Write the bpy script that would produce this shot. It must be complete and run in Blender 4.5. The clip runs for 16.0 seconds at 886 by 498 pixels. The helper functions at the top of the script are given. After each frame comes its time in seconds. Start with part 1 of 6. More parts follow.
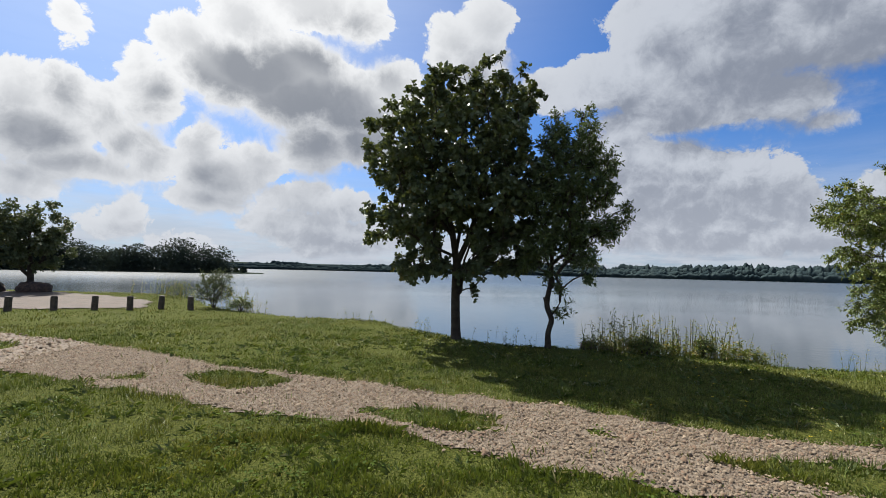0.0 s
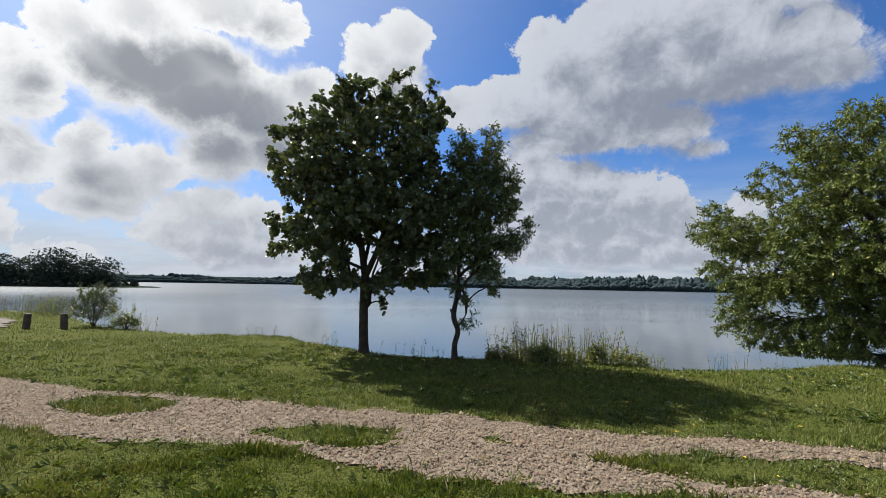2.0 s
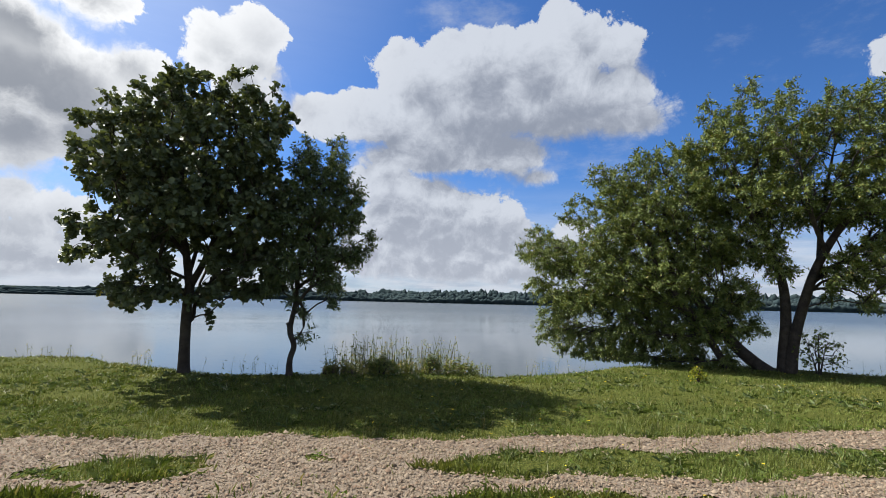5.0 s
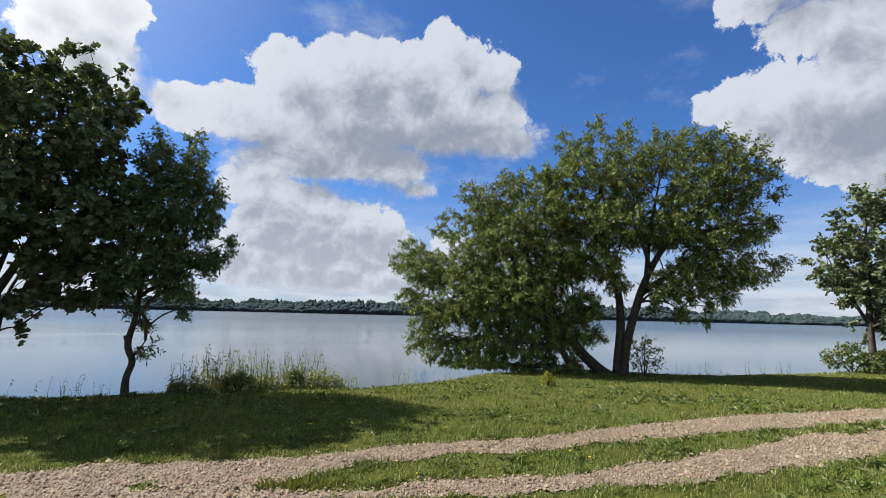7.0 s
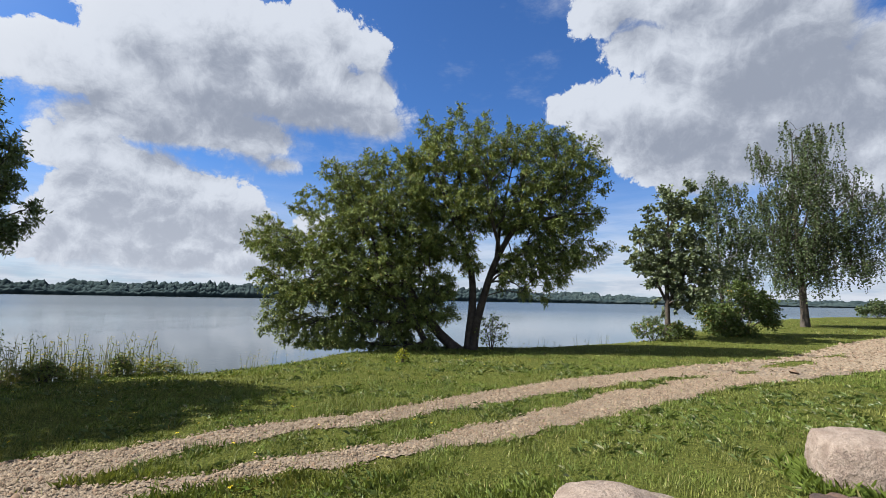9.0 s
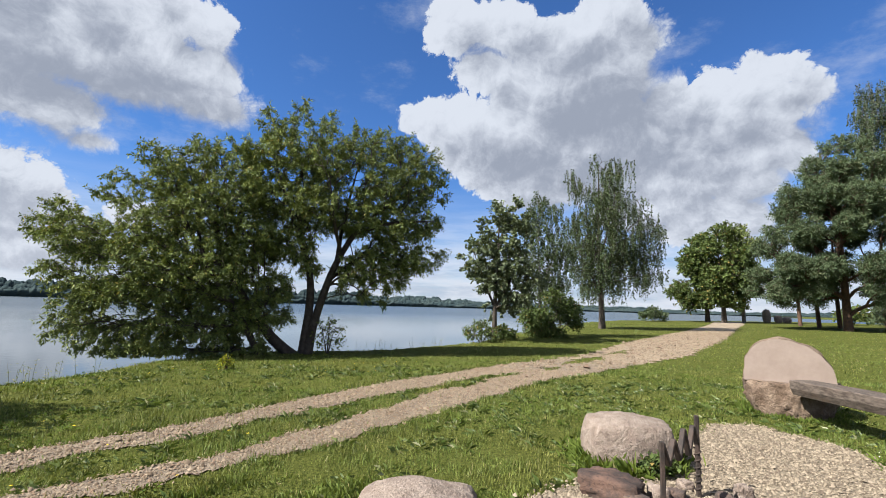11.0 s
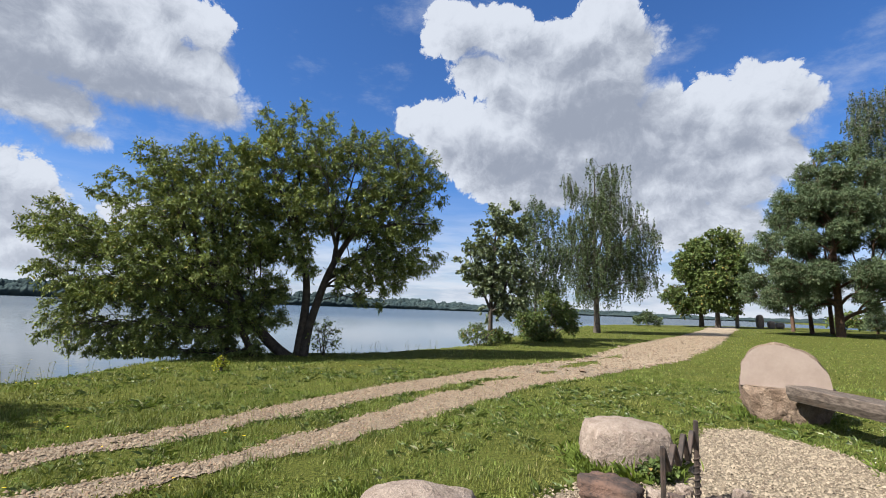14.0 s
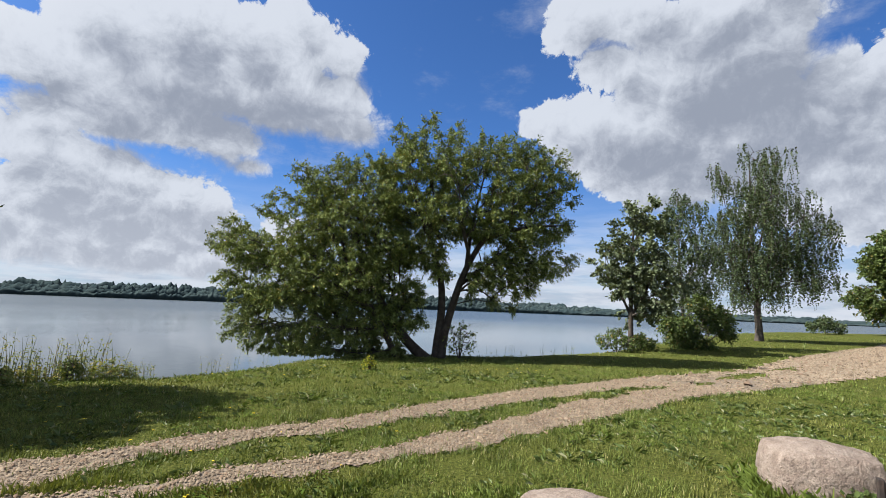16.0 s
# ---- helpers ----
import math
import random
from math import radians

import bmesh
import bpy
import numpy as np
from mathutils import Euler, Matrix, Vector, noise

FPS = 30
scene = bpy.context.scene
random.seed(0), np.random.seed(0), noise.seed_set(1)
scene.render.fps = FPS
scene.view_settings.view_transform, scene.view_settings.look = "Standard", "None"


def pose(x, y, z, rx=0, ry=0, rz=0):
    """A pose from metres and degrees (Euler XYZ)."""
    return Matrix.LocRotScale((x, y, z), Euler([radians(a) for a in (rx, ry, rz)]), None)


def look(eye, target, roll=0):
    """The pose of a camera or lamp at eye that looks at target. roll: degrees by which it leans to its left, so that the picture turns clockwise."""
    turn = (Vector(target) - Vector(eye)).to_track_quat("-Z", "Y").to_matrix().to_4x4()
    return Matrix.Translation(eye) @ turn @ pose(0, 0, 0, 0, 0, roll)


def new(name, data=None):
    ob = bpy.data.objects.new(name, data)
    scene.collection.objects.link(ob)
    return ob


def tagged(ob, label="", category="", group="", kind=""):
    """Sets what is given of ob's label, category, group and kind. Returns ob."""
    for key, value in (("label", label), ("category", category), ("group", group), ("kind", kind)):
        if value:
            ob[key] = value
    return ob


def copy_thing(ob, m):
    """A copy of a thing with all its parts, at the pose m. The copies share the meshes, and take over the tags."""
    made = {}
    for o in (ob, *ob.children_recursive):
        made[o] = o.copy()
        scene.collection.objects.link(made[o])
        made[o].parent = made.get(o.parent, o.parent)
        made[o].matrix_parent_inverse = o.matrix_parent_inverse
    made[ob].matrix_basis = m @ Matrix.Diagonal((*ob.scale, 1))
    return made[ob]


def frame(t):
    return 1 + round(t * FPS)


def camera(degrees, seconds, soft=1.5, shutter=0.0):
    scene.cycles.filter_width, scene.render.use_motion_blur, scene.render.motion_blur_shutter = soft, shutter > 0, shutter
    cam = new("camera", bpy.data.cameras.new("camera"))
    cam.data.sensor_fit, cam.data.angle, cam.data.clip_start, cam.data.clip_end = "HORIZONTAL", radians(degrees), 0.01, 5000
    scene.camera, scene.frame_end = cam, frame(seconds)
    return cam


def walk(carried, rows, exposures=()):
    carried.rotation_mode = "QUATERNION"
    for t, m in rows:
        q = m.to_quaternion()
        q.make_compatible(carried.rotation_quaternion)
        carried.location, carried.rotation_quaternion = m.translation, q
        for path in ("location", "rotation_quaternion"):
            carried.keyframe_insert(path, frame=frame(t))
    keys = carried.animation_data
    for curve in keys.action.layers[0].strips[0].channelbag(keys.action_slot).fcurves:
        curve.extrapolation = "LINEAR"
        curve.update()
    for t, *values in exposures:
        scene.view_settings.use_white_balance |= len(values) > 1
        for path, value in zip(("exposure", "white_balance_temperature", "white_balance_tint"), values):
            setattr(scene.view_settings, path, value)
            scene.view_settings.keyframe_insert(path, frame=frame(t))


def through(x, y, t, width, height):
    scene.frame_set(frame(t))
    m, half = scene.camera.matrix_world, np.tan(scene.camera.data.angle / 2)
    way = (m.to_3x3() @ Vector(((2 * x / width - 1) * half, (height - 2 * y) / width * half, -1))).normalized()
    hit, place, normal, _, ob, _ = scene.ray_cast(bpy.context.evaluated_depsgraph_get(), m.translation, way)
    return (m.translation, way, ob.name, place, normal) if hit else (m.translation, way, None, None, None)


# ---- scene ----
cam = camera(86.0, 16.0, soft=0.65)
METRES, EYE, TILT, LEAN, TURN = 1.4, 1.6, 10.68, -2.5, 0.0
ROWS = [
    (0.0, 0.0, 0.0, 0.0, -0.16, -7.88, 1.17),
    (0.5, 0.0386, -0.0058, 0.0018, -2.47, -7.48, 1.15),
    (1.0, 0.073, -0.0142, -0.0004, -5.01, -7.16, 0.96),
    (1.5, 0.0939, -0.0234, -0.0024, -7.62, -6.86, 0.35),
    (2.0, 0.116, -0.0318, 0.0075, -10.17, -6.48, -0.41),
    (2.5, 0.1441, -0.0402, 0.0159, -12.65, -5.95, -1.12),
    (3.0, 0.1632, -0.0491, 0.0166, -15.21, -5.41, -1.77),
    (5.5, 0.2886, -0.1383, 0.0261, -31.36, -3.81, -4.75),
    (6.0, 0.3154, -0.1673, 0.0353, -35.38, -3.09, -5.54),
    (6.5, 0.3345, -0.1861, 0.0485, -39.07, -2.27, -6.19),
    (7.0, 0.36, -0.2103, 0.0422, -42.0, -1.71, -6.63),
    (7.5, 0.3611, -0.2141, 0.0383, -44.88, -1.56, -7.15),
    (8.0, 0.3707, -0.2347, 0.0303, -49.12, -1.64, -7.78),
    (8.5, 0.4063, -0.2954, 0.0136, -53.88, -1.7, -8.32),
    (9.0, 0.4221, -0.3325, 0.0082, -58.09, -1.67, -8.72),
    (9.5, 0.4255, -0.3403, 0.0089, -62.0, -1.27, -9.19),
    (10.0, 0.433, -0.3809, 0.0175, -66.65, -0.41, -10.02),
    (12.5, 0.4367, -0.5332, 0.06, -84.91, 4.22, -11.93),
    (13.0, 0.4413, -0.5278, 0.0538, -84.07, 3.75, -11.98),
    (13.5, 0.4397, -0.4804, 0.0441, -81.13, 3.02, -12.03),
    (14.0, 0.4348, -0.4345, 0.035, -77.23, 2.41, -11.9),
    (14.5, 0.428, -0.3982, 0.0302, -73.23, 1.92, -11.59),
    (15.0, 0.4212, -0.3691, 0.0246, -69.61, 1.49, -11.23),
    (15.5, 0.4174, -0.3508, 0.0167, -66.48, 0.93, -10.79),
    (16.0, 0.4128, -0.3384, 0.0023, -61.68, -0.09, -10.39),
]
walk(cam, [(t, pose(0, 0, EYE, TILT, LEAN, TURN) @ pose(METRES * x, METRES * y, METRES * z, 90 + pitch, roll, yaw)) for t, x, y, z, yaw, pitch, roll in ROWS], exposures=[(0.0, 0.80), (3.0, 0.88), (5.5, 1.02), (9.0, 1.10), (12.5, 1.22), (16.0, 1.10)])

SUN_AZ, SUN_EL = -35.0, 44.5      # degrees, clockwise from +y; height over the horizon

# ---- world and sun ----
class Graph:
    """A short hand for building node trees."""
    def __init__(self, tree):
        self.tree = tree

    def add(self, kind, ins=None):
        node = self.tree.nodes.new(kind)
        self.fill(node, ins or {})
        return node

    def fill(self, node, ins):
        for key, value in ins.items():
            if isinstance(value, bpy.types.NodeSocket):
                self.tree.links.new(value, node.inputs[key])
            else:
                node.inputs[key].default_value = value

    def math(self, op, a, b=0.0, c=0.0, clamp=False):
        node = self.tree.nodes.new("ShaderNodeMath")
        node.operation, node.use_clamp = op, clamp
        self.fill(node, {0: a, 1: b, 2: c})
        return node.outputs[0]

    def vec(self, op, a, b=(0, 0, 0), c=(0, 0, 0)):
        node = self.tree.nodes.new("ShaderNodeVectorMath")
        node.operation = op
        self.fill(node, {0: a, 1: b, 2: c} if op == "MULTIPLY_ADD" else {0: a, 1: b})
        return node.outputs["Value" if op in ("LENGTH", "DOT_PRODUCT") else "Vector"]

    def smooth(self, x, lo, hi, to_lo=0.0, to_hi=1.0):
        node = self.tree.nodes.new("ShaderNodeMapRange")
        node.interpolation_type = "SMOOTHSTEP"
        self.fill(node, {0: x, 1: lo, 2: hi, 3: to_lo, 4: to_hi})
        return node.outputs[0]

    def mix(self, fac, a, b, blend="MIX"):
        node = self.tree.nodes.new("ShaderNodeMix")
        node.data_type, node.blend_type = "RGBA", blend
        for key, value in ((0, fac), (6, a), (7, b)):
            if isinstance(value, bpy.types.NodeSocket):
                self.tree.links.new(value, node.inputs[key])
            else:
                node.inputs[key].default_value = value if key == 0 else (*value, 1.0)
        return node.outputs[2]

    def noise(self, vector, scale, detail=4.0, rough=0.55, out=0, **more):
        ins = {"Scale": scale, "Detail": detail, "Roughness": rough, **more}
        if vector is not None:
            ins["Vector"] = vector
        return self.add("ShaderNodeTexNoise", ins).outputs[out]


# Cumulus heaps as puffs: azimuth, height, half width and half height in degrees.
HEAP_SUNWARD = [(-29.5, 23, 3.2, 2.6), (-24, 26.3, 4.1, 2.6), (-16.1, 29, 5.8, 2.6), (-11.4, 27.9, 3.7, 2.2), (-25.5, 21.1, 6.2, 3.9),
    (-18.3, 20.5, 7.5, 5.3), (-11.7, 18.2, 6, 4.3), (-6.4, 21, 3.1, 3), (-15.5, 14.1, 4.5, 3.2), (-10.2, 14.5, 4.7, 2.6), (-33.9, 19.9, 1.9, 1.5),
    (-32.3, 17.6, 2.5, 3.2)]
HEAP_LEFT = [(-42.7, 15.2, 2.3, 2.4), (-39.5, 15.5, 2.7, 2.5), (-41.4, 12, 4.3, 3), (-36.4, 14.1, 2.7, 2.6), (-34.7, 12.2, 2.8, 2.4),
    (-38.4, 9.7, 5.5, 1.8), (-42, 7.9, 3.4, 2), (-32.2, 10.7, 2.5, 2), (-38.6, 21.9, 1.5, 1.6)]
HEAP_LOW = [(-27.9, 12.7, 2.4, 2.6), (-25.6, 10.3, 5, 2.9), (-21.6, 11.6, 3.6, 1.9), (-26.6, 7.8, 3.8, 1.7), (-17.2, 8.2, 4.1, 1.7),
    (-12, 7.2, 3.6, 1.7), (-20.1, 5.1, 3.6, 1.5), (-12.5, 3.8, 7.8, 2), (-15.5, 5, 3.5, 2.3), (-34.1, 5, 1.6, 1.5), (-34.1, 3.8, 2.8, 1.1),
    (-29.6, 2.7, 3.1, 1.1), (-5.9, 5.4, 2.7, 2.7)]
HEAP_TOWER = [(4.9, 28, 3.1, 2.7), (1.1, 26.3, 3.5, 2.4), (5.3, 25.2, 3.1, 2), (-0.6, 24.2, 2.1, 1.7), (4, 22.5, 3.5, 2.4)]
HEAP_MIDDLE = [(12.4, 20.8, 2.8, 2.4), (17.3, 21.6, 5, 2.9), (22.9, 26, 4, 3.2), (29.8, 27.8, 5, 3.3), (36.2, 28.2, 5, 3.4), (41.8, 31.5, 2.4, 2),
    (44.9, 29, 4.3, 2.5), (48.7, 28.4, 2.4, 2.4), (30.7, 23, 11.1, 4.4), (41.4, 23.3, 9.8, 4.4), (48.4, 23.1, 4.1, 3.4), (25.4, 17.5, 7.4, 2.5),
    (33.7, 18, 7, 2.5), (23.9, 19.9, 5.4, 3.8), (50.7, 20.5, 3, 1.5)]
HEAP_UNDER = [(20.4, 13.8, 3.8, 2.3), (25.7, 12.9, 4, 1.8), (30.5, 10.5, 5.4, 2.8), (25.9, 9, 5.9, 4), (33.6, 10, 3.8, 2.6), (36.8, 8, 2.6, 2.5),
    (21.9, 9.4, 4.8, 3.6), (18.3, 6.5, 3.1, 2.4), (28, 5, 9.9, 2.1), (36.9, 4.6, 5.4, 1.8), (39.4, 15, 1.7, 0.7), (43, 8.5, 1.9, 1.5),
    (31.3, 7.2, 6.1, 2), (20.9, 4.7, 5, 1.7)]
HEAP_RIGHT = [(78, 31.4, 4.4, 3.2), (83.3, 31.7, 5.1, 2.6), (90.6, 29.9, 6.9, 3), (98.5, 28.5, 4.1, 2.4), (81.9, 27, 3.9, 2.5),
    (74.5, 21.8, 3.5, 2.2), (78.5, 21.2, 4.9, 3.4), (89.2, 24.3, 6.3, 4.4), (95.8, 24.6, 5.6, 4.1), (84.2, 19.1, 8, 4.8), (92.9, 18.1, 7.5, 5.1),
    (99.9, 20, 3.7, 4.1), (87.1, 14, 6.4, 2.4), (103.5, 20.7, 2, 2.2), (103.3, 17.7, 2.9, 3), (106.2, 19, 1.8, 2.6), (101.9, 14.4, 3.9, 3.1),
    (105.9, 14.2, 2.3, 3), (99.9, 10.9, 5.8, 2), (105, 10.8, 3.1, 2.3)]
HEAP_FAR_RIGHT = [(96.9, 31.7, 4.2, 2.8), (99.6, 28.7, 2.4, 2.3), (94.4, 24.8, 7, 5.5), (89.9, 17.9, 9, 3.6), (98.2, 19.6, 4.7, 3.8),
    (102.2, 21.6, 2.9, 2.8), (96.8, 14.8, 6, 2.4), (101.5, 16.9, 3.9, 3.5), (107.9, 23.1, 2.2, 1.8), (112, 23.2, 3.1, 2), (114.8, 21.5, 2.1, 1.8),
    (107.8, 20.1, 3.9, 2.7), (112.2, 20.3, 3.4, 2.1), (104.7, 18.6, 3.1, 3.1), (105.9, 16, 4.6, 2.8), (108.8, 13.3, 4.1, 2.8), (103.3, 13, 5, 2.9),
    (114.2, 16.3, 1.2, 1.6), (105.1, 9.1, 3.7, 2.3), (109.8, 10.1, 3.1, 2.2), (109.8, 16.9, 3.4, 3), (112.6, 16.0, 2.4, 2.2)]
HEAPS = HEAP_SUNWARD + HEAP_LEFT + HEAP_LOW + HEAP_TOWER + HEAP_MIDDLE + HEAP_UNDER + HEAP_RIGHT + HEAP_FAR_RIGHT


def sun_direction():
    a, e = radians(SUN_AZ), radians(SUN_EL)
    return Vector((math.sin(a) * math.cos(e), math.cos(a) * math.cos(e), math.sin(e)))


def cloud_field():
    """A node group: a place in the sky (azimuth, height in degrees) to the depth inside the cloud heaps in degrees, 0 at the rim."""
    tree = bpy.data.node_groups.new("cloud_field", "ShaderNodeTree")
    tree.interface.new_socket("Place", in_out="INPUT", socket_type="NodeSocketVector")
    tree.interface.new_socket("Depth", in_out="OUTPUT", socket_type="NodeSocketFloat")
    g = Graph(tree)
    place = g.add("NodeGroupInput").outputs[0]
    nearest = None
    for a, e, ra, re in HEAPS:
        off = g.vec("MULTIPLY_ADD", place, (1 / ra, 1 / re, 0), (-a / ra, -e / re, 0))
        r = 2 / (1 / ra + 1 / re)
        gone = g.math("MULTIPLY_ADD", g.vec("LENGTH", off), r, -r)
        nearest = gone if nearest is None else g.math("SMOOTH_MIN", nearest, gone, 0.9)
    tree.links.new(g.math("MULTIPLY", nearest, -1.0), g.add("NodeGroupOutput").inputs[0])
    return tree


def build_world():
    world = bpy.data.worlds.new("sky")
    scene.world = world
    world.use_nodes = True
    world.node_tree.nodes.clear()
    g = Graph(world.node_tree)
    way = g.add("ShaderNodeTexCoord").outputs["Generated"]
    way = g.vec("NORMALIZE", way)
    xyz = g.add("ShaderNodeSeparateXYZ", {0: way})
    az = g.math("MULTIPLY", g.math("ARCTAN2", xyz.outputs[0], xyz.outputs[1]), 57.2958)
    el = g.math("MULTIPLY", g.math("ARCSINE", xyz.outputs[2]), 57.2958)
    el = g.math("ABSOLUTE", el)
    place = g.add("ShaderNodeCombineXYZ", {0: az, 1: el}).outputs[0]
    to_sun = tuple(sun_direction())
    near = g.math("MAXIMUM", g.vec("DOT_PRODUCT", way, to_sun), 0.0)

    air = g.add("ShaderNodeTexSky")
    air.sky_type, air.sun_disc = "NISHITA", False
    air.sun_elevation, air.sun_rotation = radians(SUN_EL), radians(SUN_AZ)
    air.altitude, air.air_density, air.dust_density, air.ozone_density = 100.0, 1.0, 0.6, 3.0
    sky = air.outputs[0]
    sky = g.vec("MULTIPLY", sky, (SKY * 0.58, SKY * 0.96, SKY * 1.48))

    # billows: rounded lumps at several sizes swell the heaps' rims
    def lumps(at, scale=14.0, detail=4.5):
        node = g.add("ShaderNodeTexVoronoi", {"Vector": at, "Scale": scale, "Detail": detail, "Roughness": 0.60, "Lacunarity": 2.3})
        node.normalize = True
        return node.outputs["Distance"]

    sway = g.vec("SUBTRACT", g.noise(way, 9.0, 5.0, 0.55, out=1), (0.5, 0.5, 0.5))
    bent = g.vec("MULTIPLY_ADD", sway, (0.075, 0.075, 0.075), way)
    swell = lumps(bent)
    swell_sunward = lumps(g.vec("ADD", bent, tuple(0.018 * c for c in to_sun)))
    wide = g.vec("SUBTRACT", g.noise(way, 5.0, 3.0, 0.5, out=1), (0.5, 0.5, 0.5))
    warped = g.vec("MULTIPLY_ADD", wide, (2.6, 2.2, 0), place)
    warped = g.vec("MULTIPLY_ADD", sway, (2.2, 2.2, 0), warped)
    field = cloud_field()
    here = g.tree.nodes.new("ShaderNodeGroup")
    here.node_tree = field
    g.tree.links.new(warped, here.inputs[0])
    reach = g.smooth(el, 3.0, 20.0, 0.30, 1.0)              # far heaps are small
    lightward = g.vec("NORMALIZE", g.vec("SUBTRACT", (SUN_AZ, SUN_EL, 0), place))
    lightward = g.vec("MULTIPLY_ADD", lightward, (3.2, 3.0, 0), (0, 2.2, 0))
    lightward = g.vec("MULTIPLY", lightward, g.add("ShaderNodeCombineXYZ", {0: reach, 1: reach}).outputs[0])
    behind_at = g.vec("ADD", g.vec("MULTIPLY_ADD", sway, (2.0, 2.0, 0), warped), lightward)
    sunward = g.tree.nodes.new("ShaderNodeGroup")
    sunward.node_tree = field
    g.tree.links.new(behind_at, sunward.inputs[0])
    depth, behind = here.outputs[0], sunward.outputs[0]

    # the rest of the sky has scattered cumulus too
    loose = g.noise(g.vec("MULTIPLY", way, (1.0, 1.0, 2.2)), 3.2, 8.0, 0.6)
    away = g.math("MAXIMUM", g.smooth(g.math("ABSOLUTE", g.math("SUBTRACT", az, 41.0)), 88.0, 110.0), g.smooth(el, 36.0, 48.0))
    loose = g.math("MULTIPLY", g.math("SUBTRACT", loose, 0.50), 20.0)
    loose = g.math("SUBTRACT", loose, g.math("MULTIPLY", g.math("SUBTRACT", 1.0, away), 60.0))
    depth = g.math("MAXIMUM", depth, loose)

    puffed = g.math("ADD", depth, g.math("MULTIPLY", g.math("SUBTRACT", LUMP_MEAN, swell), LUMP_HIGH))
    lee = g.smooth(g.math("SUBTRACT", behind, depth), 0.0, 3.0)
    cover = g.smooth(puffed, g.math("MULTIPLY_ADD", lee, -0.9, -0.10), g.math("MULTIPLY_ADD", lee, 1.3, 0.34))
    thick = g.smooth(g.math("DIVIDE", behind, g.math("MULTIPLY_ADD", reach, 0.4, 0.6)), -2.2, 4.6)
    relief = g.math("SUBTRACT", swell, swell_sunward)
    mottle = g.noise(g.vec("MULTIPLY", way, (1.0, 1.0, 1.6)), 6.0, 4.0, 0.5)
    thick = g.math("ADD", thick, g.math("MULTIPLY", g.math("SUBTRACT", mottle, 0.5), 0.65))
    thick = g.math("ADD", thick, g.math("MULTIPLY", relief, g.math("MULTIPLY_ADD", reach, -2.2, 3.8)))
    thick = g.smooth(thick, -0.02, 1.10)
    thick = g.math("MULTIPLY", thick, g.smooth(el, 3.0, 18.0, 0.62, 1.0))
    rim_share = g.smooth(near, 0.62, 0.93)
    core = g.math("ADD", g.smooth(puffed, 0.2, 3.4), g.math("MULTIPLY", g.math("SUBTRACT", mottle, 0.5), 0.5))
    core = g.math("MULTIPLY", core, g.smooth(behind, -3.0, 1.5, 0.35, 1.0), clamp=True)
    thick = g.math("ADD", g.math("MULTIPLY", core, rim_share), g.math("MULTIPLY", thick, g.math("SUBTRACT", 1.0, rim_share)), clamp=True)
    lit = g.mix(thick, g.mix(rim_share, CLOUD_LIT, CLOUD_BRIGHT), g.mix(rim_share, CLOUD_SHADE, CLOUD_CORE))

    # thin white layers towards the horizon
    streak = g.noise(g.vec("MULTIPLY", place, (0.05, 0.30, 0.0)), 1.6, 6.0, 0.6)
    low = g.smooth(el, 1.0, 16.0, 1.0, 0.0)
    veil = g.math("MULTIPLY", low, g.smooth(streak, 0.28, 0.58, 0.60, 1.0))
    wisps = g.math("MULTIPLY", g.smooth(g.noise(g.vec("MULTIPLY", place, (0.04, 0.08, 0.0)), 1.2, 8.0, 0.65), 0.52, 0.75), 0.45)
    veil = g.math("MAXIMUM", veil, wisps)
    veil = g.math("MAXIMUM", veil, g.math("MULTIPLY", g.smooth(near, 0.66, 0.97), 0.34))
    veil_tone = g.mix(g.math("MULTIPLY", g.math("SUBTRACT", 1.0, g.math("MULTIPLY", g.smooth(near, 0.45, 0.85), 0.7)), g.smooth(g.noise(g.vec("MULTIPLY", place, (0.06, 0.35, 0.0)), 2.3, 5.0, 0.6), 0.40, 0.66)), CLOUD_LIT, (0.235, 0.27, 0.325))
    back = g.mix(veil, sky, veil_tone)
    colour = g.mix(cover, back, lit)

    # aureole of scattered light round the sun
    glow = g.math("MULTIPLY", g.math("POWER", near, 8.0), 0.13)
    colour = g.vec("ADD", colour, g.vec("MULTIPLY", g.add("ShaderNodeCombineXYZ", {0: glow, 1: glow, 2: glow}).outputs[0], (1.0, 0.98, 0.93)))
    out = g.add("ShaderNodeBackground", {0: colour, 1: 1.0})
    g.tree.links.new(out.outputs[0], g.add("ShaderNodeOutputWorld").inputs[0])


LUMP_MEAN, LUMP_HIGH = 0.37, 6.5
SKY = 0.047
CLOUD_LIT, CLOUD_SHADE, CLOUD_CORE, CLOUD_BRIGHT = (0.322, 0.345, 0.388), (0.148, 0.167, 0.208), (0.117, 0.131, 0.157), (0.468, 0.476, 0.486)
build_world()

sun = new("sun", bpy.data.lights.new("sun", "SUN"))
sun.data.energy, sun.data.angle, sun.data.color = 6.2, radians(0.53), (1.0, 0.965, 0.91)
sun.matrix_world = look(sun_direction() * 50, (0, 0, 0))

